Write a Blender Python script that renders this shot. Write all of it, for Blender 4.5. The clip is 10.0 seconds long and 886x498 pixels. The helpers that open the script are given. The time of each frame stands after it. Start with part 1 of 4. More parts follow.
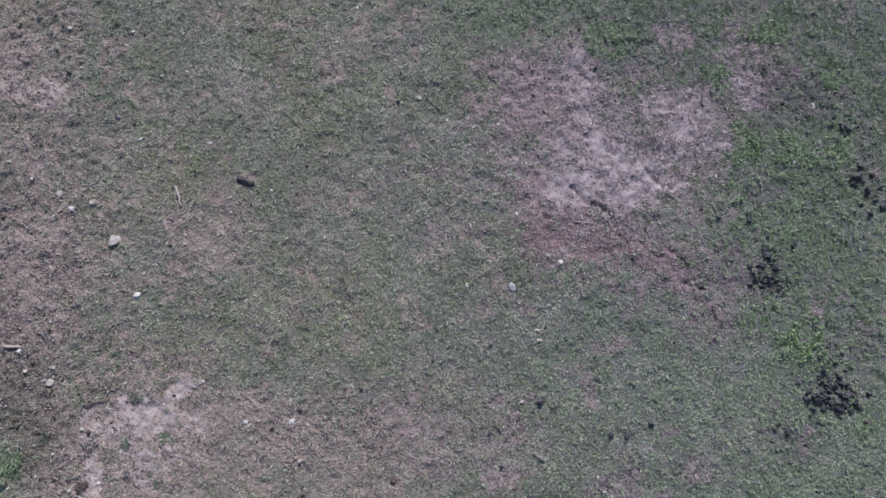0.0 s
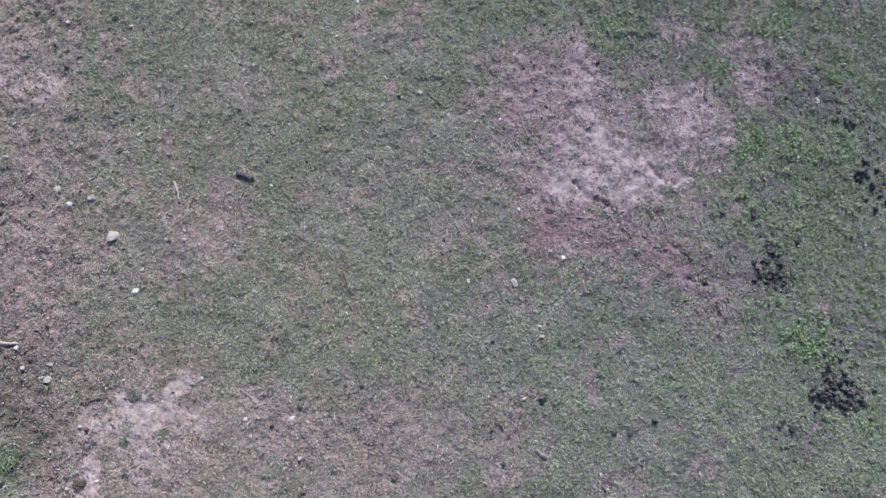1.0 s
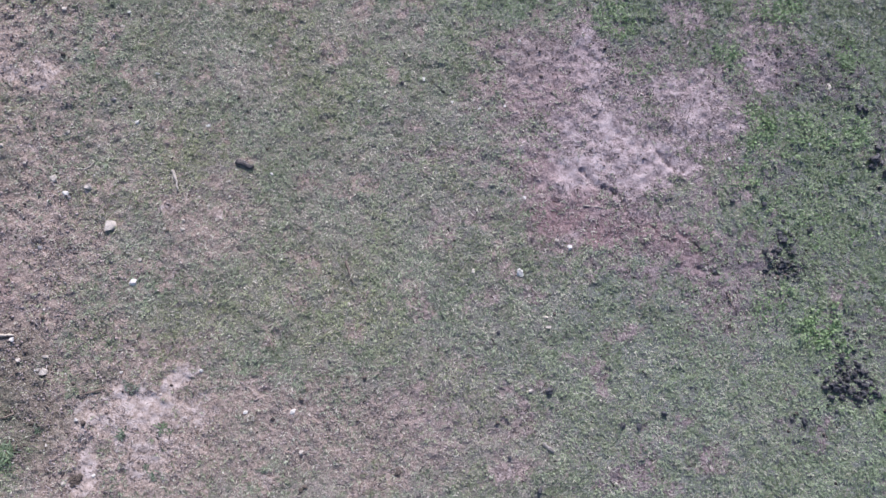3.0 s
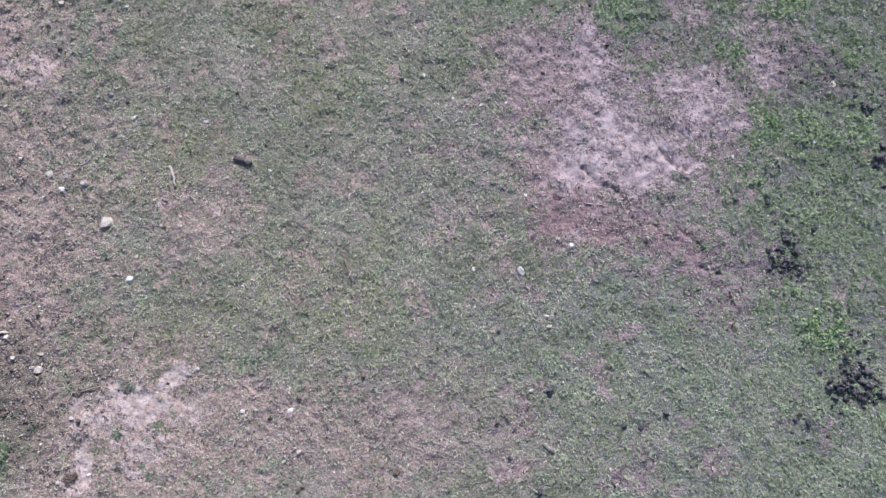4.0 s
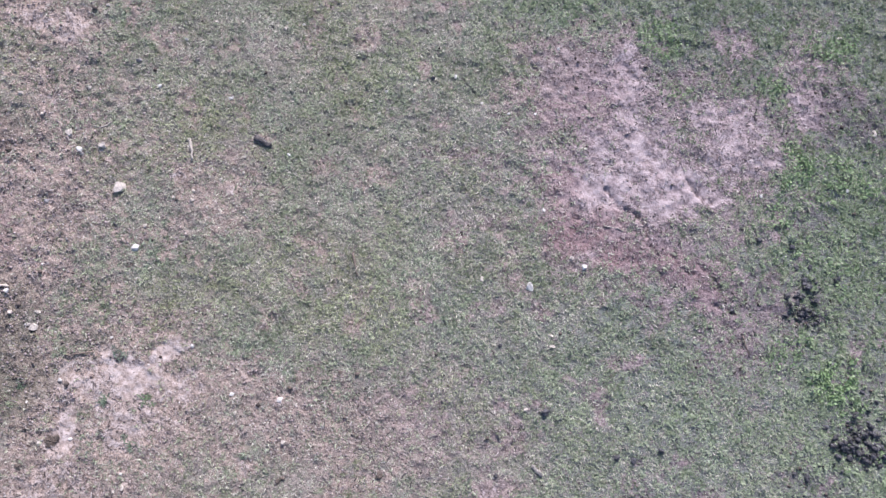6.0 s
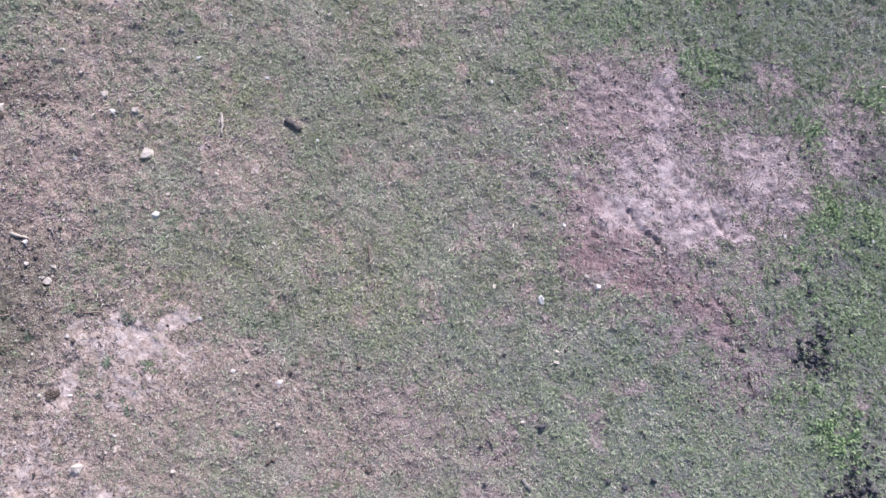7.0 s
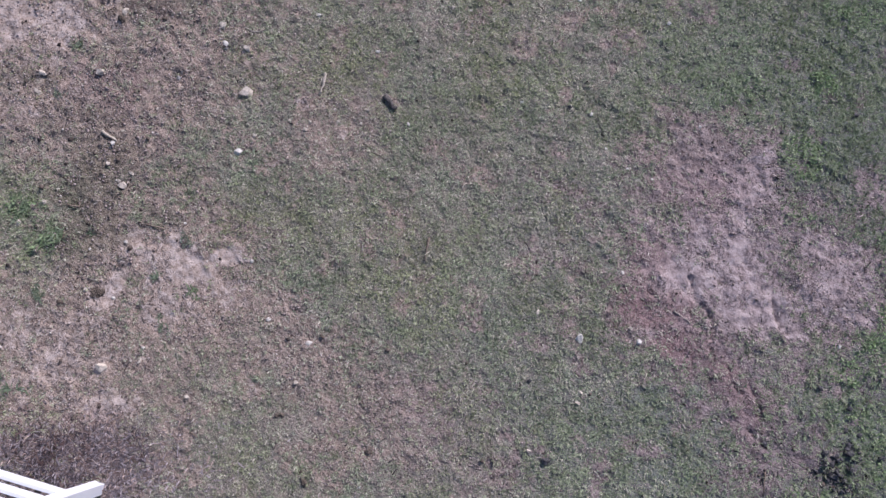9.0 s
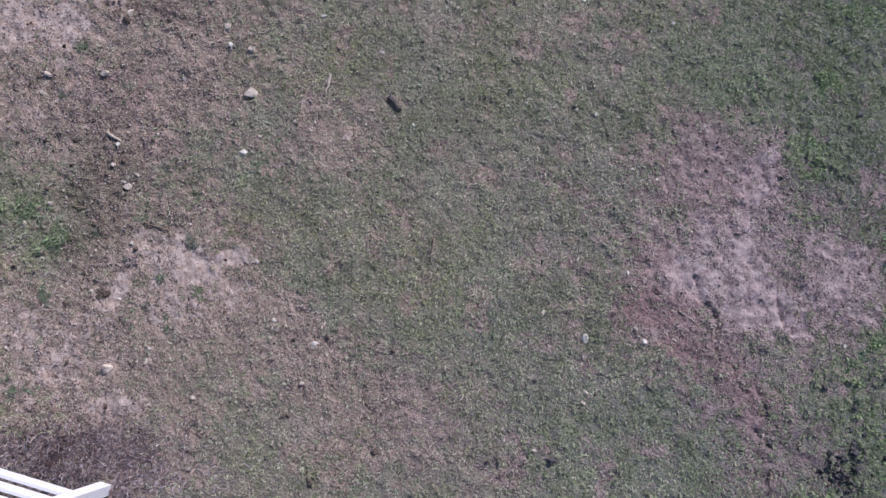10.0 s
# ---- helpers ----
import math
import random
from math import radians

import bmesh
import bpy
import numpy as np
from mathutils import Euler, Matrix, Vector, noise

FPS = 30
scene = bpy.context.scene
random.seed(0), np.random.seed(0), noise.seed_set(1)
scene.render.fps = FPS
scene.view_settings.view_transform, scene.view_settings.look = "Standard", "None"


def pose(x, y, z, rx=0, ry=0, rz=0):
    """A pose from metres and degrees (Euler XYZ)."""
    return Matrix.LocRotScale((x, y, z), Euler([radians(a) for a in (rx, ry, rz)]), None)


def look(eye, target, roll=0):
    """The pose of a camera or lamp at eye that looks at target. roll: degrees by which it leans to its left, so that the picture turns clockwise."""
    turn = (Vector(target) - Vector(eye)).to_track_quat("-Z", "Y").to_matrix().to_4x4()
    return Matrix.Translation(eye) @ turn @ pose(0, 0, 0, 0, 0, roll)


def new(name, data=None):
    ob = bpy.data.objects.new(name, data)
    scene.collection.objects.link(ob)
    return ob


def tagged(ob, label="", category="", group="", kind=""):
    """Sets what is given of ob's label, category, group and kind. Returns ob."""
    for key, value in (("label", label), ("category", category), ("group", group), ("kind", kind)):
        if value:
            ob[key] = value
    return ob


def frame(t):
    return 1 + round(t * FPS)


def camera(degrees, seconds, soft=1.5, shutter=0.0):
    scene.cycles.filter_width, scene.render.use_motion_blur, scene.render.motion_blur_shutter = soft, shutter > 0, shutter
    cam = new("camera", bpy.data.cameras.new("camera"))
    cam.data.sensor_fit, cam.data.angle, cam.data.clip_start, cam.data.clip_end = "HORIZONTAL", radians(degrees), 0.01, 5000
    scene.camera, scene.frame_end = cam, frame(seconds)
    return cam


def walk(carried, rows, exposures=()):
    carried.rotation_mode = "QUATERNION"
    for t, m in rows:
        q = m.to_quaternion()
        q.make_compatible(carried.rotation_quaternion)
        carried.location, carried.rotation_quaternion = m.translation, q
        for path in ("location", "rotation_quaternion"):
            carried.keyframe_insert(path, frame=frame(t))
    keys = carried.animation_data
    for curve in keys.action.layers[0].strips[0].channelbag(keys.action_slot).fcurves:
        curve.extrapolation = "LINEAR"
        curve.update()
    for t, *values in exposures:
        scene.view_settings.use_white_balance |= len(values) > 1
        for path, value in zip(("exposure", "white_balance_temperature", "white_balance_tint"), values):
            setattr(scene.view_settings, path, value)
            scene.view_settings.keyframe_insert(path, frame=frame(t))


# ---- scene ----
# The camera: a drone hanging about eight metres over a pasture, sinking a little and then turning on the spot.
cam = camera(67.1, 10.0, soft=1.45)
ROWS = [
    (0.0, 0.000, 0.000, 8.100, 10.29, 0.00, 0.00),
    (0.5, -0.010, -0.009, 8.063, 10.29, -0.02, -0.01),
    (1.0, -0.020, -0.041, 8.016, 10.31, -0.02, -0.03),
    (1.5, -0.038, -0.066, 7.963, 10.32, -0.00, -0.05),
    (2.0, -0.058, -0.096, 7.901, 10.34, -0.02, -0.10),
    (2.5, -0.064, -0.125, 7.856, 10.37, 0.04, -0.10),
    (4.0, -0.062, -0.159, 7.733, 10.42, 0.01, 0.09),
    (4.5, -0.040, -0.149, 7.664, 10.47, 0.01, 0.68),
    (5.0, -0.033, -0.129, 7.627, 10.51, 0.02, 1.83),
    (5.5, -0.025, -0.105, 7.600, 10.54, 0.00, 4.15),
    (7.0, -0.051, -0.077, 7.573, 10.63, -0.09, 13.91),
    (7.5, -0.099, -0.074, 7.593, 10.58, -0.09, 17.83),
    (8.0, -0.164, -0.083, 7.606, 10.58, -0.11, 21.94),
    (8.5, -0.225, -0.101, 7.619, 10.59, -0.04, 26.39),
    (9.0, -0.300, -0.125, 7.633, 10.58, -0.04, 30.30),
    (9.5, -0.333, -0.156, 7.634, 10.66, -0.00, 30.24),
    (10.0, -0.352, -0.148, 7.645, 10.56, 0.01, 30.19),
]
STOPS = [(0.0, 0.04), (0.5, 0.25), (1.0, 0.36), (1.5, 0.46), (2.0, 0.5), (2.5, 0.52), (4.0, 0.62), (4.5, 0.68), (5.0, 0.73), (5.5, 0.78),
         (7.0, 0.76), (7.5, 0.67), (8.0, 0.55), (8.5, 0.38), (9.0, 0.15), (9.5, 0.07), (10.0, 0.06)]
KELVIN, TINT, BASE = 5600, 21.5, -0.10
EXPOSURES = [(t, BASE + s, KELVIN + 24 * t, TINT + 0.5 * t) for t, s in STOPS]
walk(cam, [(t, pose(x, y, z, rx, ry, rz)) for t, x, y, z, rx, ry, rz in ROWS], EXPOSURES)

# Daylight: a clear sky and a sun a third of the way up.
SUN_AZIMUTH, SUN_HEIGHT = 6.0, 34.0
world = bpy.data.worlds.new("sky")
scene.world = world
world.use_nodes = True
sky = world.node_tree.nodes.new("ShaderNodeTexSky")
sky.sky_type, sky.sun_disc = "NISHITA", False
sky.sun_elevation, sky.sun_rotation = radians(SUN_HEIGHT), radians(SUN_AZIMUTH)
background = world.node_tree.nodes["Background"]
background.inputs["Strength"].default_value = 0.1
world.node_tree.links.new(sky.outputs[0], background.inputs["Color"])
sun = new("sun", bpy.data.lights.new("sun", "SUN"))
sun.data.energy, sun.data.angle, sun.data.color = 4.0, radians(0.53), (1.0, 0.95, 0.88)
sun_from = Vector((math.sin(radians(SUN_AZIMUTH)) * math.cos(radians(SUN_HEIGHT)), math.cos(radians(SUN_AZIMUTH)) * math.cos(radians(SUN_HEIGHT)), math.sin(radians(SUN_HEIGHT))))
sun.matrix_world = look(sun_from * 60, (0, 0, 0))

# ---- materials ----


def nodes_of(name):
    m = bpy.data.materials.new(name)
    m.use_nodes = True
    nt = m.node_tree
    return m, nt, nt.nodes["Principled BSDF"]


def add(nt, kind, **values):
    n = nt.nodes.new(kind)
    for key, v in values.items():
        n.inputs[key].default_value = v
    return n


def mix(nt, a, b, fac):
    """A colour between a and b; each is a colour or a socket, fac a number or a socket."""
    n = nt.nodes.new("ShaderNodeMix")
    n.data_type = "RGBA"
    for socket, v in ((n.inputs[6], a), (n.inputs[7], b), (n.inputs[0], fac)):
        if isinstance(v, bpy.types.NodeSocket):
            nt.links.new(v, socket)
        elif isinstance(v, (int, float)):
            socket.default_value = v
        else:
            socket.default_value = (*v, 1)
    return n.outputs[2]


def noise_at(nt, scale, detail=3.0, rough=0.6, low=0.35, high=0.65):
    where = nt.nodes.new("ShaderNodeNewGeometry")
    n = add(nt, "ShaderNodeTexNoise", Scale=scale, Detail=detail, Roughness=rough)
    nt.links.new(where.outputs["Position"], n.inputs["Vector"])
    r = nt.nodes.new("ShaderNodeMapRange")
    r.inputs[1].default_value, r.inputs[2].default_value = low, high
    nt.links.new(n.outputs["Fac"], r.inputs[0])
    return r.outputs[0]


def attribute(nt, name):
    n = nt.nodes.new("ShaderNodeAttribute")
    n.attribute_name = name
    return n.outputs["Fac"]


def calc(nt, op, a, b):
    n = nt.nodes.new("ShaderNodeMath")
    n.operation, n.use_clamp = op, True
    for socket, v in zip(n.inputs, (a, b)):
        if isinstance(v, bpy.types.NodeSocket):
            nt.links.new(v, socket)
        else:
            socket.default_value = v
    return n.outputs[0]


def bump(nt, shader, height, strength, distance):
    b = add(nt, "ShaderNodeBump", Strength=strength, Distance=distance)
    nt.links.new(height, b.inputs["Height"])
    nt.links.new(b.outputs[0], shader.inputs["Normal"])


def soil_material():
    m, nt, sh = nodes_of("pasture_soil")
    fine, grain, broad, clump = noise_at(nt, 60, 4), noise_at(nt, 230, 2), noise_at(nt, 1.4, 3), noise_at(nt, 14, 4)
    crumb, crust = noise_at(nt, 27, 5, 0.7, 0.36, 0.64), noise_at(nt, 8, 6, 0.66, 0.44, 0.56)
    east = attribute(nt, "mauve")
    turf = mix(nt, mix(nt, (0.17, 0.175, 0.122), (0.45, 0.45, 0.34), fine), mix(nt, (0.155, 0.178, 0.14), (0.39, 0.43, 0.355), fine), east)
    turf = mix(nt, turf, mix(nt, (0.30, 0.253, 0.20), (0.62, 0.538, 0.45), fine), attribute(nt, "dry"))
    turf = mix(nt, turf, mix(nt, turf, (0.08, 0.07, 0.06), 0.5), crumb)
    mauve = mix(nt, mix(nt, (0.22, 0.166, 0.124), (0.53, 0.42, 0.34), crumb), mix(nt, (0.165, 0.125, 0.115), (0.42, 0.335, 0.315), crumb), east)
    clay = mix(nt, mix(nt, (0.46, 0.38, 0.325), (0.65, 0.555, 0.485), fine), mix(nt, (0.43, 0.35, 0.322), (0.58, 0.485, 0.45), fine), east)
    clay = mix(nt, clay, mauve, calc(nt, "MULTIPLY", broad, 0.3))
    rust = mix(nt, mix(nt, (0.14, 0.083, 0.077), (0.33, 0.215, 0.20), crumb), (0.46, 0.345, 0.325), calc(nt, "MULTIPLY", clump, 0.25))
    dark = mix(nt, mix(nt, (0.07, 0.063, 0.04), (0.30, 0.265, 0.185), crumb), mix(nt, (0.07, 0.058, 0.06), (0.25, 0.205, 0.205), crumb), east)
    flake = noise_at(nt, 6, 5, 0.65, 0.3, 0.7)
    swing = calc(nt, "ADD", calc(nt, "MULTIPLY", clump, 0.45), calc(nt, "MULTIPLY", flake, 0.55))
    swing = calc(nt, "ADD", calc(nt, "MULTIPLY", swing, 0.75), calc(nt, "MULTIPLY", crumb, 0.25))
    patchy = calc(nt, "SUBTRACT", calc(nt, "ADD", attribute(nt, "bare"), calc(nt, "MULTIPLY", swing, 0.85)), 0.46)
    ragged = calc(nt, "ADD", calc(nt, "MULTIPLY", patchy, 3.0), calc(nt, "MULTIPLY", calc(nt, "SUBTRACT", fine, 0.5), 0.5))
    pale = nt.nodes.new("ShaderNodeMapRange")
    pale.inputs[1].default_value, pale.inputs[2].default_value = 0.50, 0.66
    nt.links.new(calc(nt, "ADD", calc(nt, "MULTIPLY", attribute(nt, "bare"), 0.45), calc(nt, "MULTIPLY", swing, 0.55)), pale.inputs[0])
    shell = calc(nt, "MULTIPLY", pale.outputs[0], calc(nt, "ADD", calc(nt, "MULTIPLY", crust, 0.8), 0.2))
    colour = mix(nt, turf, mix(nt, mauve, clay, shell), ragged)
    colour = mix(nt, colour, rust, calc(nt, "MULTIPLY", attribute(nt, "red"), calc(nt, "ADD", flake, 0.45)))
    colour = mix(nt, colour, dark, calc(nt, "MULTIPLY", attribute(nt, "dark"), calc(nt, "ADD", fine, 0.35)))
    sward = mix(nt, mix(nt, (0.12, 0.145, 0.09), (0.33, 0.35, 0.24), fine), (0.42, 0.37, 0.28), calc(nt, "MULTIPLY", flake, 0.5))
    colour = mix(nt, colour, sward, calc(nt, "MULTIPLY", attribute(nt, "far"), 0.85))
    colour = mix(nt, colour, mix(nt, colour, (0.08, 0.065, 0.06), 0.6), calc(nt, "MULTIPLY", grain, calc(nt, "SUBTRACT", 0.38, calc(nt, "MULTIPLY", attribute(nt, "bare"), 0.28))))
    nt.links.new(colour, sh.inputs["Base Color"])
    sh.inputs["Roughness"].default_value = 0.95
    sh.inputs["Specular IOR Level"].default_value = 0.15
    lumps = nt.nodes.new("ShaderNodeMath")
    lumps.operation = "ADD"
    nt.links.new(calc(nt, "ADD", calc(nt, "MULTIPLY", fine, 0.35), calc(nt, "MULTIPLY", crumb, 0.65)), lumps.inputs[0])
    nt.links.new(clump, lumps.inputs[1])
    even = nt.nodes.new("ShaderNodeMath")
    even.operation = "MULTIPLY"
    nt.links.new(lumps.outputs[0], even.inputs[0])
    nt.links.new(calc(nt, "SUBTRACT", 1.0, calc(nt, "MULTIPLY", attribute(nt, "bare"), 0.8)), even.inputs[1])
    bump(nt, sh, even.outputs[0], 0.9, 0.020)
    return m


def leaf_material(name, green_a, green_b, straw_a, straw_b, lush, through_light=0.25, gloss=0.5, olive=0.0, by_leaf=False):
    """Blades and leaves: the tone runs over the blades, or over single leaves, at random, 'dry' turns them to straw, 'lush' to fresh green."""
    m, nt, sh = nodes_of(name)
    tone, dry = nt.nodes.new("ShaderNodeObjectInfo").outputs["Random"] if by_leaf else attribute(nt, "tone"), attribute(nt, "dry")
    green, straw = mix(nt, green_a, green_b, tone), mix(nt, straw_a, straw_b, tone)
    if olive:
        where, axes = nt.nodes.new("ShaderNodeNewGeometry"), nt.nodes.new("ShaderNodeSeparateXYZ")
        nt.links.new(where.outputs["Position"], axes.inputs[0])
        west = nt.nodes.new("ShaderNodeMapRange")
        west.inputs[1].default_value, west.inputs[2].default_value, west.inputs[3].default_value, west.inputs[4].default_value = -0.5, 2.0, olive, 0.15 * olive
        nt.links.new(axes.outputs[0], west.inputs[0])
        green = mix(nt, green, mix(nt, (0.19, 0.195, 0.085), (0.47, 0.485, 0.25), tone), calc(nt, "MULTIPLY", noise_at(nt, 0.75, 3, 0.55, 0.42, 0.62), west.outputs[0]))
    colour = mix(nt, green, straw, dry)
    colour = mix(nt, colour, mix(nt, lush, green_b, calc(nt, "MULTIPLY", tone, 0.6)), attribute(nt, "lush"))
    nt.links.new(colour, sh.inputs["Base Color"])
    sh.inputs["Roughness"].default_value = gloss
    sh.inputs["Specular IOR Level"].default_value = 0.3
    thin = nt.nodes.new("ShaderNodeBsdfTranslucent")
    nt.links.new(colour, thin.inputs["Color"])
    both = nt.nodes.new("ShaderNodeMixShader")
    both.inputs[0].default_value = through_light
    nt.links.new(sh.outputs[0], both.inputs[1])
    nt.links.new(thin.outputs[0], both.inputs[2])
    nt.links.new(both.outputs[0], nt.nodes["Material Output"].inputs["Surface"])
    return m


def plain(name, a, b, scale, rough=0.85, relief=0.5, depth=0.004, vary=0.0, spec=0.3):
    """A grained material between the colours a and b; vary darkens or lightens it from object to object."""
    m, nt, sh = nodes_of(name)
    n, fine = noise_at(nt, scale, 4), noise_at(nt, scale * 5, 2)
    colour = mix(nt, mix(nt, a, b, n), a, calc(nt, "MULTIPLY", fine, 0.4))
    if vary:
        who = nt.nodes.new("ShaderNodeObjectInfo")
        colour = mix(nt, colour, mix(nt, colour, (0.05, 0.045, 0.04), vary), who.outputs["Random"])
    nt.links.new(colour, sh.inputs["Base Color"])
    sh.inputs["Roughness"].default_value = rough
    sh.inputs["Specular IOR Level"].default_value = spec
    bump(nt, sh, calc(nt, "ADD", n, calc(nt, "MULTIPLY", fine, 0.4)), relief, depth)
    return m


def crumb_material(name, dark, pale):
    """Loose crumbs in one mesh: each island takes a tone of its own."""
    m, nt, sh = nodes_of(name)
    where = nt.nodes.new("ShaderNodeNewGeometry")
    nt.links.new(mix(nt, dark, pale, where.outputs["Random Per Island"]), sh.inputs["Base Color"])
    sh.inputs["Roughness"].default_value = 0.9
    sh.inputs["Specular IOR Level"].default_value = 0.2
    return m


SOIL = soil_material()
GRASS = leaf_material("grass_blades", (0.158, 0.192, 0.105), (0.435, 0.50, 0.315), (0.30, 0.27, 0.19), (0.78, 0.71, 0.57), (0.23, 0.335, 0.135), olive=0.7)
CLOVER = leaf_material("clover_leaves", (0.15, 0.22, 0.11), (0.42, 0.51, 0.27), (0.2, 0.2, 0.1), (0.3, 0.3, 0.15), (0.23, 0.36, 0.125), 0.3, 0.5)
WEED = leaf_material("weed_leaves", (0.085, 0.12, 0.082), (0.29, 0.335, 0.225), (0.2, 0.2, 0.1), (0.3, 0.3, 0.15), (0.19, 0.27, 0.11), 0.25, 0.45, by_leaf=True)
STONE_PALE = plain("chalky_stone", (0.60, 0.56, 0.48), (0.84, 0.79, 0.69), 30, 0.85, 0.5, 0.004, 0.15)
STONE_TAN = plain("tan_stone", (0.50, 0.43, 0.34), (0.76, 0.67, 0.54), 35, 0.9, 0.6, 0.005, 0.18)
STONE_GREY = plain("grey_stone", (0.20, 0.19, 0.18), (0.36, 0.34, 0.32), 35, 0.9, 0.6, 0.005, 0.25)
DUNG = plain("dung", (0.026, 0.024, 0.025), (0.17, 0.16, 0.16), 45, 0.5, 0.9, 0.006, 0.35, 0.5)
CLOD = plain("earth_clod", (0.10, 0.078, 0.058), (0.26, 0.205, 0.155), 50, 0.95, 0.9, 0.006, 0.3)
BARK = plain("dark_bark", (0.07, 0.06, 0.055), (0.20, 0.18, 0.16), 40, 0.9, 0.9, 0.006)
CHIPWOOD = plain("weathered_chip_wood", (0.17, 0.155, 0.13), (0.42, 0.38, 0.32), 40, 0.9, 0.8, 0.005)
DEADWOOD = plain("bleached_wood", (0.40, 0.34, 0.26), (0.66, 0.58, 0.47), 50, 0.8, 0.6, 0.003)
TWIG = plain("brown_twig", (0.16, 0.12, 0.09), (0.34, 0.27, 0.20), 60, 0.85, 0.6, 0.003)
VINYL = plain("white_vinyl", (0.91, 0.915, 0.92), (0.94, 0.945, 0.95), 6, 0.35, 0.05, 0.001, 0.0, 0.5)
PEBBLES = crumb_material("pebble_gravel", (0.22, 0.19, 0.16), (0.60, 0.55, 0.48))
CLAY_CRUMBS = crumb_material("clay_crumb_tones", (0.13, 0.10, 0.09), (0.48, 0.39, 0.35))
CRUMBS = crumb_material("dark_crumbs", (0.035, 0.029, 0.026), (0.19, 0.15, 0.12))
WITHERED = leaf_material("withered_blades", (0.06, 0.05, 0.045), (0.36, 0.32, 0.28), (0.12, 0.085, 0.07), (0.62, 0.54, 0.46), (0.2, 0.2, 0.1), 0.1, 0.7)
THATCH = leaf_material("dead_stem_thatch", (0.085, 0.068, 0.072), (0.52, 0.45, 0.435), (0.15, 0.095, 0.08), (0.54, 0.42, 0.35), (0.2, 0.2, 0.1), 0.1, 0.7)

# ---- the lie of the land ----
# Patches of ground: x, y, half width, half depth, turn in degrees, strength.
BARE_EAST = [
    (1.98, 2.37, 0.83, 0.50, 0, 1), (1.49, 2.09, 0.45, 0.38, 0, 0.9), (3.13, 2.95, 0.43, 0.56, 0, 0.92), (2.84, 3.29, 0.32, 0.28, 0, 0.85),
    (1.74, 3.55, 0.26, 0.57, 0, 0.92), (2.57, 2.41, 0.48, 0.32, 0, 0.98), (1.54, 1.59, 0.44, 0.34, 0, 0.65), (2.75, 1.42, 0.30, 0.19, 0, 0.6),
    (2.04, 1.52, 0.34, 0.27, 0, 0.5), (0.91, 2.55, 0.26, 0.17, 0, 0.6), (0.93, 3.29, 0.20, 0.20, 0, 0.6), (3.93, 3.66, 0.30, 0.32, 0, 0.7),
    (3.82, 4.09, 0.18, 0.36, 0, 0.6), (2.30, 2.98, 0.42, 0.40, 0, 0.62), (2.50, 3.75, 0.30, 0.25, 0, 0.5),
]
BARE_SMALL = [
    (3.08, 4.32, 0.26, 0.19, 0, 0.6), (2.90, 1.11, 0.26, 0.20, 0, 0.6), (2.39, 1.01, 0.13, 0.09, 0, 0.7), (3.27, 0.67, 0.20, 0.28, 0, 0.45),
    (1.92, 0.24, 0.15, 0.11, 0, 0.6), (0.70, -1.21, 0.22, 0.14, 0, 0.7), (2.93, -1.15, 0.19, 0.15, 0, 0.45), (0.62, 3.90, 0.24, 0.14, 0, 0.5),
    (1.37, 3.63, 0.36, 0.43, 0, 0.45), (2.00, -1.33, 0.25, 0.16, 0, 0.4),
]
BARE_WEST = [
    (-5.34, 3.53, 0.46, 0.23, 0, 0.8), (-5.55, 4.11, 0.29, 0.43, 0, 0.4), (-3.46, -0.49, 0.40, 0.28, 0, 1.0), (-3.20, -0.24, 0.36, 0.13, 22, 1.0),
    (-3.78, -0.33, 0.14, 0.14, 0, 1), (-3.97, -0.66, 0.46, 0.24, 0, 0.85), (-4.06, -1.14, 0.20, 0.34, 0, 1), (-3.48, -1.15, 0.20, 0.22, 0, 0.85),
    (-2.91, -0.65, 0.27, 0.19, 0, 0.55), (-2.29, -1.31, 0.27, 0.15, 0, 0.6), (-1.45, -0.65, 0.34, 0.18, 0, 0.45), (-0.61, -0.56, 0.58, 0.32, 0, 0.4),
    (-2.75, 1.71, 0.18, 0.14, 0, 0.7), (-3.39, 1.81, 0.11, 0.15, 0, 0.7), (-5.13, 0.99, 0.21, 0.28, 0, 0.5), (-4.81, 1.18, 0.26, 0.17, 0, 0.55),
]
BARE_SOUTH = [
    (-2.03, 4.46, 0.23, 0.09, 0, 0.6), (-4.43, -1.20, 0.38, 0.19, 0, 0.45), (-3.77, -0.01, 0.39, 0.20, 0, 0.4), (-3.11, -0.01, 0.33, 0.20, 0, 0.35),
    (-6.59, 1.18, 0.91, 0.37, 30, 0.9), (-7.09, 0.97, 0.46, 0.30, 30, 0.9), (-4.13, -2.27, 0.67, 0.37, 30, 0.8), (-3.52, -2.36, 0.42, 0.26, 30, 0.85),
    (-4.66, -2.21, 0.35, 0.28, 30, 0.7), (-2.28, -1.28, 0.20, 0.13, 30, 0.6), (-0.56, 4.33, 0.11, 0.07, 30, 0.6), (-1.64, -0.75, 0.38, 0.16, 30, 0.35),
    (-6.40, 1.72, 0.42, 0.26, 10, 0.95), (-6.23, 2.21, 0.24, 0.18, 0, 0.9), (-7.00, 0.68, 0.42, 0.28, 30, 0.8), (-3.09, -1.22, 0.51, 0.26, 30, 0.5),
]
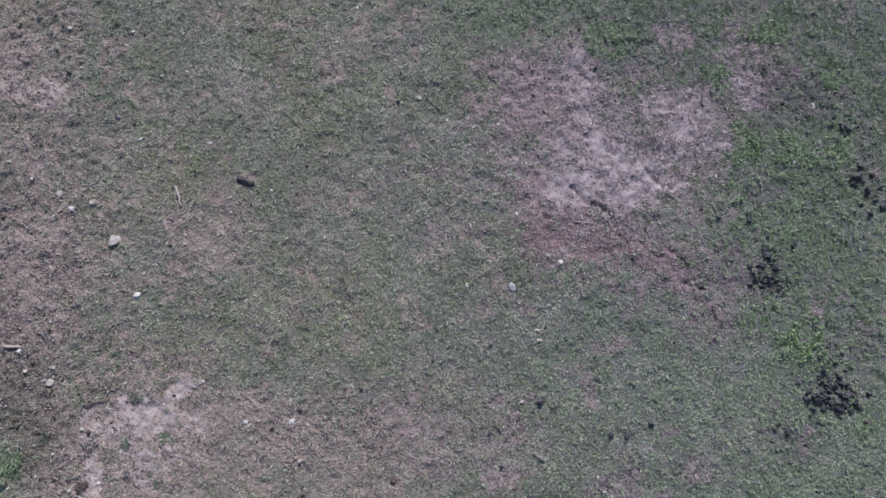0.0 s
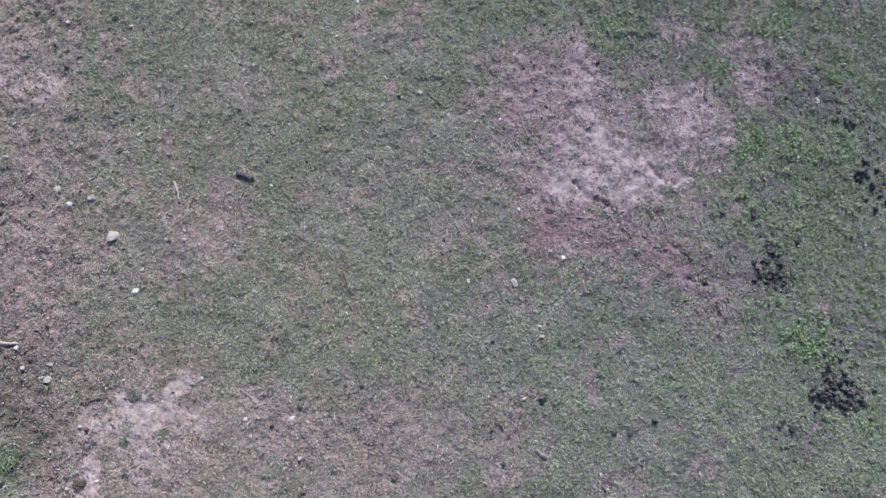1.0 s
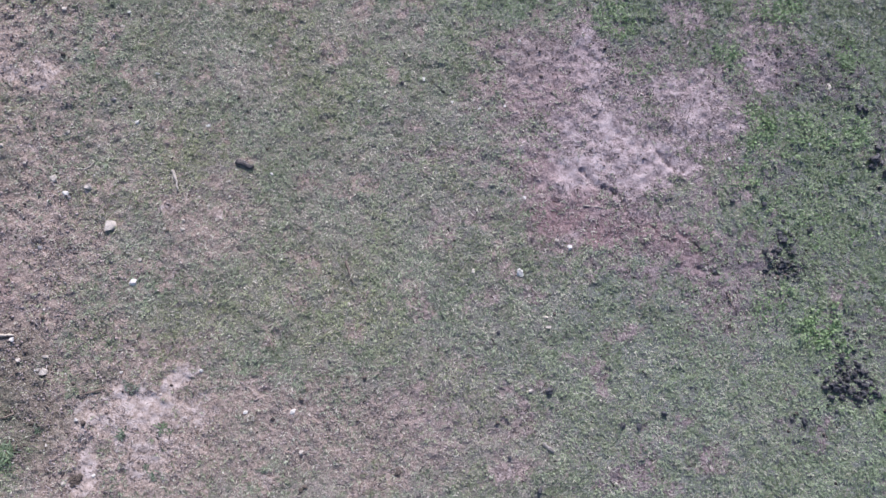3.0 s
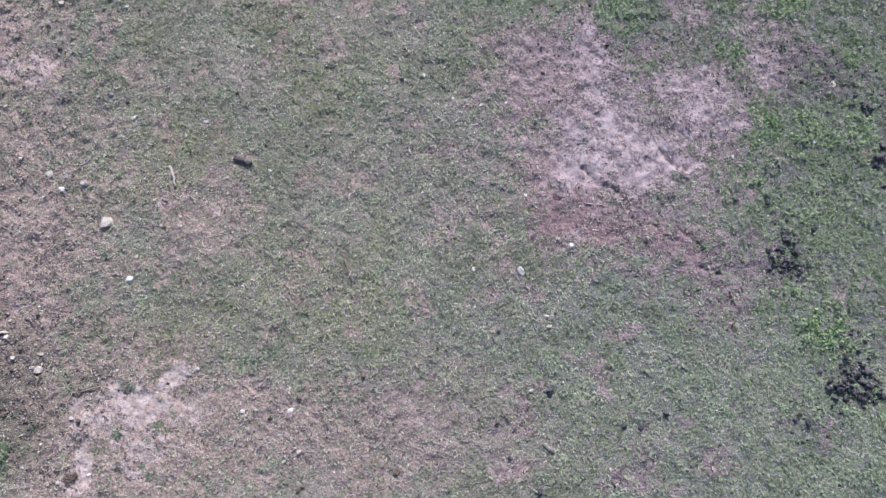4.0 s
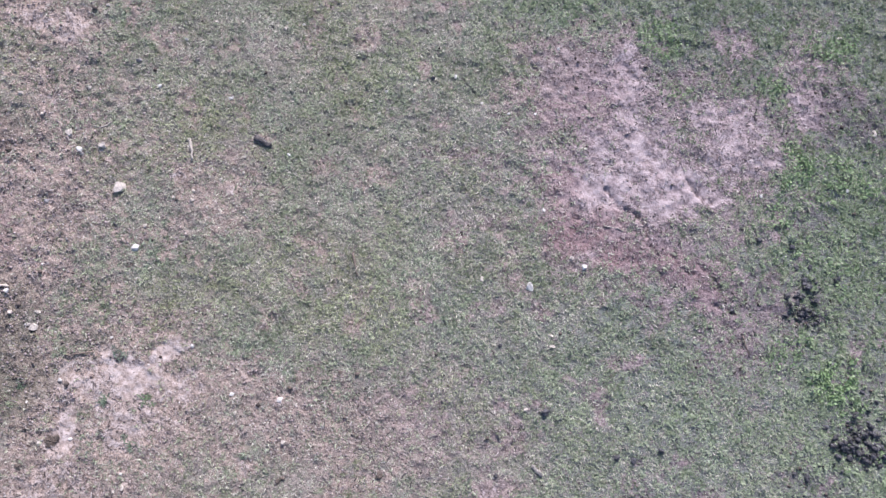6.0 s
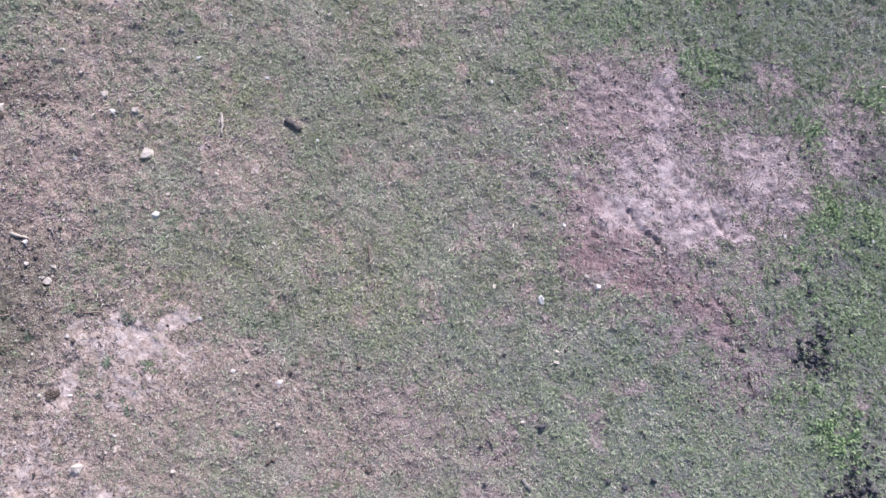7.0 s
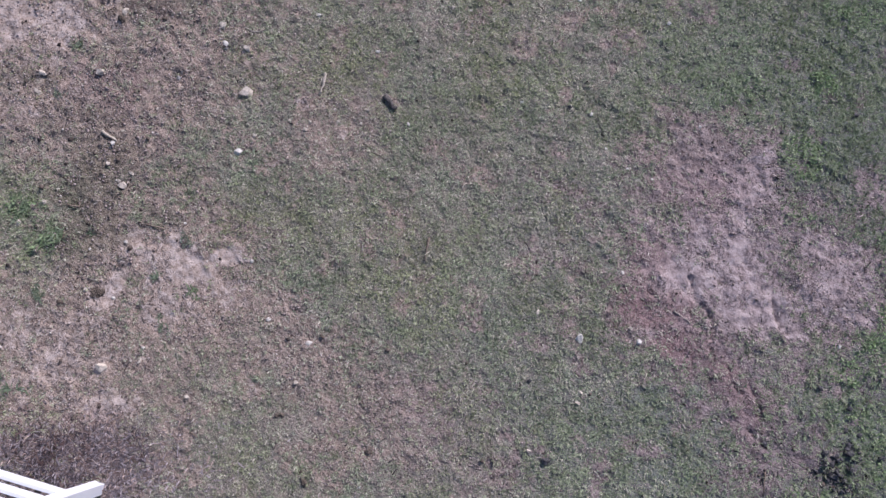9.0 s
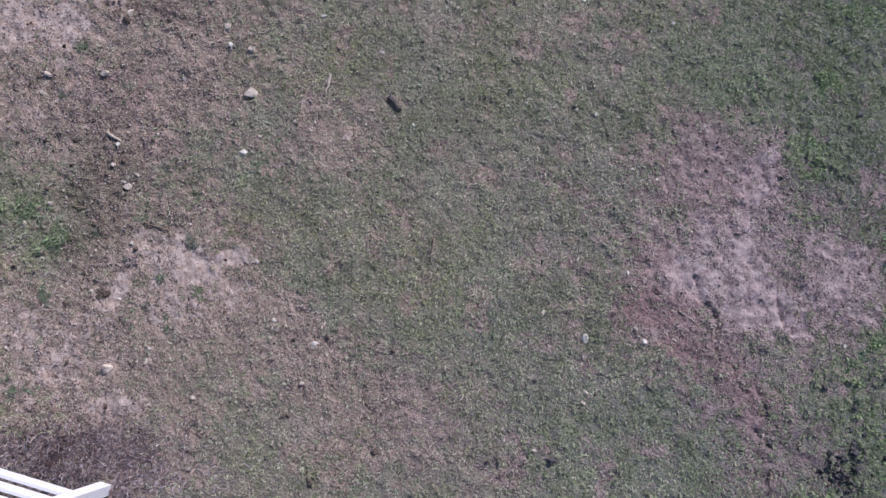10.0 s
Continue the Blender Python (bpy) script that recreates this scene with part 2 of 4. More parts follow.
THIN = [
    (1.95, 2.50, 1.30, 1.05, 0, 0.78), (1.35, 3.45, 0.80, 0.75, 0, 0.68), (2.30, 1.50, 0.85, 0.28, -30, 0.5), (2.95, 3.05, 0.62, 0.62, 0, 0.75), (1.55, 1.75, 0.62, 0.45, 0, 0.74), (3.90, 3.80, 0.38, 0.70, 0, 0.5),
    (-5.00, 1.20, 1.00, 1.60, 0, 0.48), (-3.50, -0.75, 1.15, 0.75, 0, 0.70), (-4.20, -2.00, 1.25, 0.85, 30, 0.66), (-6.30, 0.60, 1.20, 0.90, 30, 0.62),
    (-5.60, 3.90, 0.80, 0.90, 0, 0.5), (-1.20, -0.80, 1.50, 0.50, 0, 0.34), (-3.10, 1.60, 0.70, 0.50, 0, 0.38), (3.20, 0.70, 0.45, 0.50, 0, 0.36),
]
DRY = [
    (-1.25, -0.84, 1.67, 0.64, 0, 0.8), (-4.96, 1.26, 1.01, 1.28, 0, 0.6), (-3.08, 1.46, 0.81, 0.54, 0, 0.6), (-1.63, -1.46, 2.38, 0.69, 30, 0.6),
    (-5.97, -0.01, 0.75, 0.55, 30, 0.6), (-3.51, -0.77, 1.42, 0.84, 0, 0.5), (-4.32, -2.02, 1.28, 0.96, 30, 0.6), (-5.41, 4.11, 0.86, 0.65, 0, 0.5), (-1.30, -2.30, 2.00, 0.70, 30, 0.65), (-3.20, 3.30, 2.60, 1.60, 0, 0.22),
]
LUSH_EAST = [
    (2.08, 4.25, 0.33, 0.33, 0, 0.6), (2.43, 4.32, 0.26, 0.22, 0, 0.35), (2.39, 3.55, 0.20, 0.15, 0, 0.6), (2.19, 3.14, 0.11, 0.11, 0, 0.6),
    (3.54, 3.82, 0.26, 0.14, 0, 0.8), (4.24, 4.36, 0.38, 0.22, 0, 0.7), (5.00, 3.68, 0.21, 0.23, 0, 1), (3.75, 2.80, 0.29, 0.36, 0, 0.8),
    (4.37, 2.73, 0.84, 0.29, 0, 0.55), (3.30, 2.40, 0.15, 0.14, 0, 0.6), (3.62, 2.15, 0.29, 0.18, 0, 0.7), (4.14, 1.80, 0.68, 0.34, 0, 0.45),
    (4.33, 0.29, 0.40, 0.36, 0, 1), (3.80, 0.62, 0.28, 0.28, 0, 0.7), (4.37, -0.02, 0.17, 0.16, 0, 0.7), (4.92, -0.53, 0.21, 0.27, 0, 0.7),
]
LUSH_MORE = [
    (4.96, 2.73, 0.29, 0.25, 0, 0.6), (3.60, 3.53, 0.18, 0.18, 0, 0.6), (4.65, 1.45, 0.54, 0.41, 0, 0.4), (4.67, -1.34, 0.32, 0.25, 0, 0.4),
    (-5.02, -1.11, 0.17, 0.20, 0, 0.6), (-5.63, -1.02, 0.35, 0.25, 30, 0.6), (-5.03, -1.11, 0.38, 0.22, 30, 0.55), (2.18, 4.34, 0.34, 0.28, 30, 0.4),
    (1.88, 5.16, 0.23, 0.21, 30, 0.6), (3.84, 2.37, 0.25, 0.39, 30, 0.6), (1.23, 4.61, 0.48, 0.41, 30, 0.4), (1.93, 6.24, 0.56, 0.30, 30, 0.5),
    (4.40, 1.80, 1.60, 3.60, 0, 0.36), (2.00, 5.40, 2.20, 1.20, 30, 0.32), (1.06, 4.33, 0.51, 0.29, 0, 0.35), (-1.36, 3.26, 0.64, 0.42, 0, 0.15),
]
DARK_EAST = [
    (4.58, 3.47, 0.72, 0.48, 0, 0.75), (1.05, 3.71, 0.50, 0.36, 0, 0.4), (3.98, 1.14, 0.40, 0.36, 0, 0.4), (4.60, -0.23, 0.32, 0.28, 0, 0.5),
    (3.93, 2.15, 0.25, 0.22, 0, 0.5), (4.09, -0.81, 0.39, 0.23, 0, 0.4), (4.95, 0.24, 0.28, 0.40, 0, 0.4), (5.33, 2.58, 0.15, 0.46, 0, 0.6),
    (3.50, 1.00, 0.90, 0.55, -25, 0.2), (3.41, 1.24, 0.37, 0.28, 0, 0.4), (2.20, 3.86, 0.43, 0.14, 0, 0.5),
]
DARK_WEST = [
    (-4.74, -0.77, 0.45, 0.45, 0, 0.8), (-5.17, -0.62, 0.26, 0.11, 10, 0.9), (-4.95, -0.20, 0.50, 0.50, 0, 0.8), (-5.85, 1.78, 0.28, 0.2, 30, 0.5), (-4.08, -0.23, 0.42, 0.13, 0, 0.5),
    # Second patch below: soil darkened to stand in for the rails' shade behind the fence.
    (-3.46, -2.98, 0.84, 0.29, 30, 1), (-4.25, -3.70, 1.50, 0.36, 14, 1), (-2.75, -2.97, 0.22, 0.37, 30, 0.8), (-6.38, 0.43, 0.36, 0.14, 30, 0.7), (-5.75, 2.10, 0.42, 0.32, 0, 0.5),
    (-5.40, 0.25, 0.5, 0.35, 0, 0.35),
]
RED = [
    (1.95, 1.45, 0.30, 0.22, 0, 0.85), (1.35, 1.66, 0.42, 0.28, 0, 0.9), (1.72, 1.45, 0.24, 0.26, 0, 0.9), (1.60, 1.80, 0.40, 0.26, 0, 0.6), (2.45, 1.48, 0.45, 0.20, -30, 0.7),
    (2.90, 1.20, 0.26, 0.28, 0, 0.6), (1.15, 2.20, 0.28, 0.30, 0, 0.5), (1.20, 3.30, 0.50, 0.50, 0, 0.4), (-5.80, 2.05, 0.40, 0.35, 0, 0.6), (-5.50, 0.80, 0.50, 0.40, 0, 0.4), (-3.60, -2.75, 0.60, 0.20, 30, 0.5),
]
# Cracks and hoof ruts in the bare clay.
RUTS = [
    [(1.61, 2.27), (1.77, 2.06), (1.97, 2.01), (2.11, 1.86), (2.15, 1.66), (2.30, 1.53), (2.42, 1.58), (2.53, 1.43), (2.69, 1.37)],
    [(2.28, 1.36), (2.36, 1.26), (2.47, 1.15)],
    [(2.95, 1.05), (3.18, 0.98)],
    [(2.55, 2.50), (2.76, 2.25)],
    [(1.24, 1.89), (1.38, 1.85)],
    [(2.72, 1.52), (2.92, 1.36), (3.04, 1.16)],
    [(-0.22, 3.42), (-0.02, 3.24)],
]
HOLES = [(2.04, 2.64, 0.05), (2.22, 2.66, 0.03), (1.33, 2.63, 0.05), (1.42, 2.58, 0.04), (2.0, 3.2, 0.04), (2.56, 3.01, 0.06), (3.45, 1.30, 0.05), (3.45, 1.89, 0.045), (1.31, 1.84, 0.04)]


def lattice(ix, iy, seed):
    h = (ix.astype(np.int64) * 374761393 + iy.astype(np.int64) * 668265263 + seed * 974634777) & 0xFFFFFFFF
    h = ((h ^ (h >> 13)) * 1274126177) & 0xFFFFFFFF
    return ((h ^ (h >> 16)) & 0xFFFF) / 65535.0


def soft_noise(x, y, size, seed):
    """Smooth noise from 0 to 1 with bumps of that size in metres."""
    u, v = x / size, y / size
    ix, iy = np.floor(u), np.floor(v)
    fx, fy = u - ix, v - iy
    fx, fy = fx * fx * (3 - 2 * fx), fy * fy * (3 - 2 * fy)
    a, b = lattice(ix, iy, seed), lattice(ix + 1, iy, seed)
    c, d = lattice(ix, iy + 1, seed), lattice(ix + 1, iy + 1, seed)
    return (a + (b - a) * fx) * (1 - fy) + (c + (d - c) * fx) * fy


def layers(x, y, size, seed, octaves=3):
    total, weight, gain = 0, 0, 1.0
    for k in range(octaves):
        total = total + gain * soft_noise(x, y, size / 2 ** k, seed + k)
        weight, gain = weight + gain, gain * 0.55
    return total / weight


def patches(x, y, tables, seed, fray=0.75, edge=0.8):
    """How much of the patches lies at each place, with frayed outlines."""
    best = np.zeros_like(x)
    ragged = (layers(x, y, 0.28, seed, 4) - 0.5) * 2 * fray
    for table in tables:
        for px, py, a, b, turn, strength in table:
            c, s = math.cos(radians(turn)), math.sin(radians(turn))
            dx, dy = x - px, y - py
            d = np.sqrt(((dx * c + dy * s) / a) ** 2 + ((dy * c - dx * s) / b) ** 2) + ragged
            best = np.maximum(best, strength * np.clip((0.95 + edge / 2 - d) / edge, 0, 1))
    return best


def rut_depth(x, y):
    depth = np.zeros_like(x)
    wob = (soft_noise(x, y, 0.055, 91) - 0.5) * 0.03
    for line in RUTS:
        for (ax, ay), (bx, by) in zip(line, line[1:]):
            ex, ey = bx - ax, by - ay
            s = np.clip(((x - ax) * ex + (y - ay) * ey) / (ex * ex + ey * ey), 0, 1)
            d = np.hypot(x - ax - s * ex, y - ay - s * ey) + wob
            depth = np.maximum(depth, 0.042 * np.clip(0.35 + soft_noise(x, y, 0.14, 93), 0, 1) * np.clip(1.3 - d / 0.021, 0, 1))
    for hx, hy, r in HOLES:
        d = np.hypot(x - hx, y - hy) + wob * 0.5
        depth = np.maximum(depth, 0.028 * np.clip(1.1 - d / (0.6 * r), 0, 1))
    return depth


def beyond(x, y):
    """Metres outside the stretch that the drone hangs over."""
    return np.hypot(np.maximum(np.maximum(-8.0 - x, x - 6.2), 0), np.maximum(np.maximum(-4.2 - y, y - 7.2), 0))


def land(x, y):
    """Masks and height of the ground at arrays of places: bare, dry, lush, dark, height."""
    x, y = np.asarray(x, dtype=float), np.asarray(y, dtype=float)
    wide = layers(x, y, 1.6, 5, 3)
    bare = np.maximum(np.maximum(patches(x, y, (BARE_EAST, BARE_SMALL, BARE_WEST, BARE_SOUTH), 11, 1.05, 1.0), patches(x, y, (THIN,), 13, 0.9, 1.3)), np.clip((layers(x, y, 0.35, 23, 4) - 0.56 - 0.05 * np.clip(x, 0, 1)) * 2.6, 0, 0.42))
    dry = np.clip(patches(x, y, (DRY,), 31, 0.8, 1.4) + (layers(x, y, 0.7, 37, 4) - 0.5) * (1.5 - 0.9 * np.clip((x + 0.5) / 2, 0, 1)), 0, 1)
    lush = patches(x, y, (LUSH_EAST, LUSH_MORE), 41)
    dark = patches(x, y, (DARK_EAST, DARK_WEST), 51)
    lush = lush * (1 - 0.8 * bare)
    lumps = layers(x, y, 0.16, 61, 3) - 0.5
    trod = layers(x, y, 0.24, 67, 3) - 0.5
    height = 0.05 * (wide - 0.5) + 0.035 * lumps * (1 + 0.6 * dark) + 0.028 * (soft_noise(x, y, 0.075, 71) - 0.5) + (0.035 * trod + 0.03 * (layers(x, y, 0.13, 77, 2) - 0.5)) * np.maximum(bare, 0.7 * dark) - rut_depth(x, y)
    broken = np.clip(np.maximum(0.8 * dark, np.clip((-x - 3.2) / 1.5, 0, 1) * 0.8 * (1 - bare)), 0, 1)
    height = height + 0.075 * broken * (layers(x, y, 0.085, 73, 2) - 0.5)
    height = height * np.clip(1.6 - beyond(x, y) / 1.5, 0, 1)
    return bare, dry, lush, dark, height


def ground_heights(places):
    """The height of the ground at each of the places (x, y)."""
    return land(np.array([p[0] for p in places]), np.array([p[1] for p in places]))[4].tolist()


def ground_height(x, y):
    return ground_heights([(x, y)])[0]


def mesh_from(name, points, corners, loop_start, smooth=False, fields=None):
    """A mesh from arrays: points, the corner list of all faces, the first corner of each face, and fields on the points."""
    me = bpy.data.meshes.new(name)
    me.vertices.add(len(points))
    me.vertices.foreach_set("co", np.ascontiguousarray(points, dtype=np.float32).ravel())
    me.loops.add(len(corners))
    me.loops.foreach_set("vertex_index", np.ascontiguousarray(corners, dtype=np.int32))
    me.polygons.add(len(loop_start))
    me.polygons.foreach_set("loop_start", np.ascontiguousarray(loop_start, dtype=np.int32))
    if smooth:
        me.polygons.foreach_set("use_smooth", np.ones(len(loop_start), dtype=bool))
    for key, values in (fields or {}).items():
        me.attributes.new(key, "FLOAT", "POINT").data.foreach_set("value", np.ascontiguousarray(values, dtype=np.float32))
    me.update(calc_edges=True)
    me.validate()
    return me


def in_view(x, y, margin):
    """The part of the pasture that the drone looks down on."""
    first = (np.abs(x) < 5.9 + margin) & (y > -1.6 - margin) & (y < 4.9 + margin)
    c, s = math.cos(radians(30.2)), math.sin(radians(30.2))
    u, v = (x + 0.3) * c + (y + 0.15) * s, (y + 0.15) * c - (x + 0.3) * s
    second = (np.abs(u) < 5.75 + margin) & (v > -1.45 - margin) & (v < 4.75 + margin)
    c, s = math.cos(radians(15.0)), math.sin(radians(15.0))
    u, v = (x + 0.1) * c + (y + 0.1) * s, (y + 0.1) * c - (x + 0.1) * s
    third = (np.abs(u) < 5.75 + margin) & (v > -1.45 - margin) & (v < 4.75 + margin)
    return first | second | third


def build_ground():
    """One sheet to the horizon: fine where the camera hangs over it, ever coarser further off."""
    def axis(lo, hi, step):
        inner = np.arange(lo, hi + step / 2, step)
        out = np.cumsum(step * 1.35 ** np.arange(1, 29))
        return np.concatenate([lo - out[::-1], inner, hi + out])
    xs, ys = axis(-8.2, 6.4, 0.025), axis(-4.4, 7.4, 0.025)
    x, y = np.meshgrid(xs, ys)
    x, y = x.ravel(), y.ravel()
    bare, dry, lush, dark, z = land(x, y)
    nx, ny = len(xs), len(ys)
    i = (np.arange(ny - 1)[:, None] * nx + np.arange(nx - 1)[None, :]).ravel()
    quads = np.stack([i, i + 1, i + 1 + nx, i + nx], 1).ravel()
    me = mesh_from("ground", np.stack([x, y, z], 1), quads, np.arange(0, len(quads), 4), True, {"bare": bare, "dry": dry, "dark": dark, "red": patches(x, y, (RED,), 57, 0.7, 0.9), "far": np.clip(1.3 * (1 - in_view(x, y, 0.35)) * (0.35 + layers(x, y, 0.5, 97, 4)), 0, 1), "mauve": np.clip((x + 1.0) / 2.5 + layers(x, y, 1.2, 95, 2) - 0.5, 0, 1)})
    me.materials.append(SOIL)
    return tagged(new("ground", me), "uneven pasture ground of pinkish clay under thin grass", "ground", kind="structure")


build_ground()

# ---- grass ----
rng = np.random.default_rng(7)


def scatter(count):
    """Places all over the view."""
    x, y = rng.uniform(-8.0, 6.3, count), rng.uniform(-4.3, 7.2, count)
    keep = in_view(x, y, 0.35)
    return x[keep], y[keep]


def blades(name, x, y, length, width, rise, turn, tone, dry, lush, material, label, category):
    """Bent blades of grass, five points each, in one mesh."""
    n = len(x)
    z = land(x, y)[4]
    dx, dy = np.cos(turn), np.sin(turn)
    sx, sy = -dy * width / 2, dx * width / 2
    up = rise * rng.uniform(0.6, 1.3, n)
    bend = rng.normal(0, 0.35, n)
    mx, my = dx * np.cos(bend) - dy * np.sin(bend), dx * np.sin(bend) + dy * np.cos(bend)
    half = length * 0.5
    p = np.zeros((n, 5, 3))
    p[:, 0] = np.stack([x - sx, y - sy, z - 0.004], 1)
    p[:, 1] = np.stack([x + sx, y + sy, z - 0.004], 1)
    cx, cy, cz = x + dx * half * np.cos(up), y + dy * half * np.cos(up), z + half * np.sin(up)
    p[:, 2] = np.stack([cx + sx * 0.85, cy + sy * 0.85, cz], 1)
    p[:, 3] = np.stack([cx - sx * 0.85, cy - sy * 0.85, cz + 0.2 * width], 1)
    tip = up * 0.25 - 0.12
    p[:, 4] = np.stack([cx + mx * half * np.cos(tip), cy + my * half * np.cos(tip), np.maximum(cz + half * np.sin(tip), z + 0.002)], 1)
    b = (np.arange(n) * 5)[:, None]
    corners = np.concatenate([b + np.array([[0, 1, 2, 3]]), b + np.array([[3, 2, 4]])], 1).ravel()
    start = ((np.arange(n) * 7)[:, None] + np.array([[0, 4]])).ravel()
    fields = {"tone": np.repeat(tone, 5), "dry": np.repeat(dry, 5), "lush": np.repeat(lush, 5)}
    me = mesh_from(name, p.reshape(-1, 3), corners, start, False, fields)
    me.materials.append(material)
    return tagged(new(name, me), label, category, kind="stuff")


def grow_turf():
    """Tufts of blades that fan out of one crown and bleach together, and a litter of single flat blades between them."""
    per = 9
    tx, ty = scatter(104000)
    count = len(tx)
    total = count * per
    wide = np.repeat(rng.uniform(0.5, 2.2, count), per)
    fan, off = rng.uniform(0, 2 * math.pi, total), np.abs(rng.normal(0, 0.013, total)) * wide
    comb = np.repeat(rng.uniform(0, 2 * math.pi, count), per)
    x, y = np.repeat(tx, per) + np.cos(fan) * off, np.repeat(ty, per) + np.sin(fan) * off
    lean = np.arctan2(np.sin(fan) + 0.9 * np.sin(comb), np.cos(fan) + 0.9 * np.cos(comb)) + rng.normal(0, 0.7, total)
    tone, old, luck = (np.repeat(rng.uniform(0, 1, count), per) for k in range(3))
    tall = np.repeat(rng.uniform(0.7, 1.45, count), per)
    steep = np.clip(1.1 - 24 * off, 0.2, 1.1) * rng.uniform(0.6, 1.1, total)
    x2, y2 = scatter(300000)
    n2 = len(x2)
    x, y = np.concatenate([x, x2]), np.concatenate([y, y2])
    tone, lean = np.concatenate([tone, rng.uniform(0, 1, n2)]), np.concatenate([lean, rng.uniform(0, 2 * math.pi, n2)])
    old, luck = np.concatenate([old, rng.uniform(0, 1, n2) * 0.6]), np.concatenate([luck, rng.uniform(0, 1, n2) ** 1.4])
    tall, steep = np.concatenate([tall, rng.uniform(0.6, 1.3, n2)]), np.concatenate([steep, rng.uniform(0.02, 0.4, n2)])
    bare, dry, lush, dark, z = land(x, y)
    cover = np.clip(1.0 - 1.3 * bare - 0.25 * dry * (1 - lush) - 0.75 * dark, 0.16 * np.clip(1.35 - 1.8 * bare, 0.03, 1), 1) * (1 - 0.4 * dark)
    cover = cover * np.clip(0.25 + 1.35 * layers(x, y, 0.12, 81, 3), 0.3, 1) * np.where(rut_depth(x, y) > 0.01, 0.1, 1)
    cover = np.maximum(cover, 0.6 * np.clip(1.15 - 1.2 * bare, 0, 1) * np.clip(layers(x, y, 0.15, 85, 3) * 5 - 2.95, 0, 1))
    keep = luck < cover
    x, y, bare, dry, lush, tone, lean, old, tall, steep = (v[keep] for v in (x, y, bare, dry, lush, tone, lean, old, tall, steep))
    n = len(x)
    straw = np.clip((old + rng.normal(0, 0.3, n) < 0.29 + 0.8 * (layers(x, y, 0.45, 103, 3) - 0.5) + 0.25 * dry + 0.2 * bare - 0.3 * lush - 0.12 * np.clip((x + 1) / 2.5, 0, 1)).astype(float) * rng.uniform(0.6, 1, n) + 0.3 * dry, 0, 1)
    fresh = np.clip(lush * rng.uniform(0.5, 1.3, n), 0, 1)
    length = rng.gamma(7, 0.0044, n) * tall * (1 + 0.3 * lush - 0.3 * dry * (1 - lush))
    width = rng.uniform(0.005, 0.0115, n) * (1 + 0.3 * lush)
    rise = np.where(straw > 0.5, steep * 0.7, steep)
    shade = 0.53 + 0.45 * (tone - 0.5) + rng.normal(0, 0.22, n) + 0.7 * (layers(x, y, 0.3, 101, 3) - 0.5)
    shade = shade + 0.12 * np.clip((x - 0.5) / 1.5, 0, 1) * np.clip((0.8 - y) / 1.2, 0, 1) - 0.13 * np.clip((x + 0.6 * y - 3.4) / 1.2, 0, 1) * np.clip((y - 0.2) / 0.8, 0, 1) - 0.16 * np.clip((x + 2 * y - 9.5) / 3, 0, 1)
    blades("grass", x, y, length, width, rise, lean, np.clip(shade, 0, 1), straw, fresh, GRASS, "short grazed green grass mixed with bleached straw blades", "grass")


def grow_outer_turf():
    """Coarser grass on the rest of the paddock round about."""
    x, y = rng.uniform(-16, 15, 120000), rng.uniform(-13, 16, 120000)
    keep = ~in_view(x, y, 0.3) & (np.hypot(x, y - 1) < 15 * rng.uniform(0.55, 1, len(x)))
    x, y = x[keep], y[keep]
    bare, dry, lush, dark, z = land(x, y)
    keep = rng.uniform(0, 1, len(x)) < np.clip(1 - bare - 0.8 * dark, 0.05, 1)
    x, y, dry = x[keep], y[keep], dry[keep]
    n = len(x)
    straw = (rng.uniform(0, 1, n) < 0.3 + 0.25 * dry) * rng.uniform(0.6, 1, n)
    blades("coarse_grass", x, y, rng.gamma(8, 0.011, n), rng.uniform(0.014, 0.028, n), rng.uniform(0.2, 1.0, n), rng.uniform(0, 2 * math.pi, n), rng.uniform(0, 1, n), straw,
           np.zeros(n), GRASS, "coarse tufted grass over the rest of the paddock", "grass")


def leaf_discs(name, x, y, z, radius, tilt, fields, material, label, category, sides=6):
    """Small leaves, each one a slightly folded rosette of triangles."""
    n = len(x)
    turn, lean = rng.uniform(0, 2 * math.pi, n), rng.uniform(0, 2 * math.pi, n)
    p = np.zeros((n, sides + 1, 3))
    p[:, 0] = np.stack([x, y, z - radius * 0.25], 1)
    for k in range(sides):
        a = turn + 2 * math.pi * k / sides
        r = radius * rng.uniform(0.75, 1.15, n)
        ex, ey = np.cos(a) * r, np.sin(a) * r
        p[:, k + 1] = np.stack([x + ex, y + ey, z + (ex * np.cos(lean) + ey * np.sin(lean)) * tilt], 1)
    b = (np.arange(n) * (sides + 1))[:, None]
    tri = np.array([[c for k in range(sides) for c in (0, k + 1, (k + 1) % sides + 1)]])
    corners = (b + tri).ravel()
    me = mesh_from(name, p.reshape(-1, 3), corners, np.arange(0, len(corners), 3), False, {key: np.repeat(v, sides + 1) for key, v in fields.items()})
    me.materials.append(material)
    return tagged(new(name, me), label, category, kind="stuff")


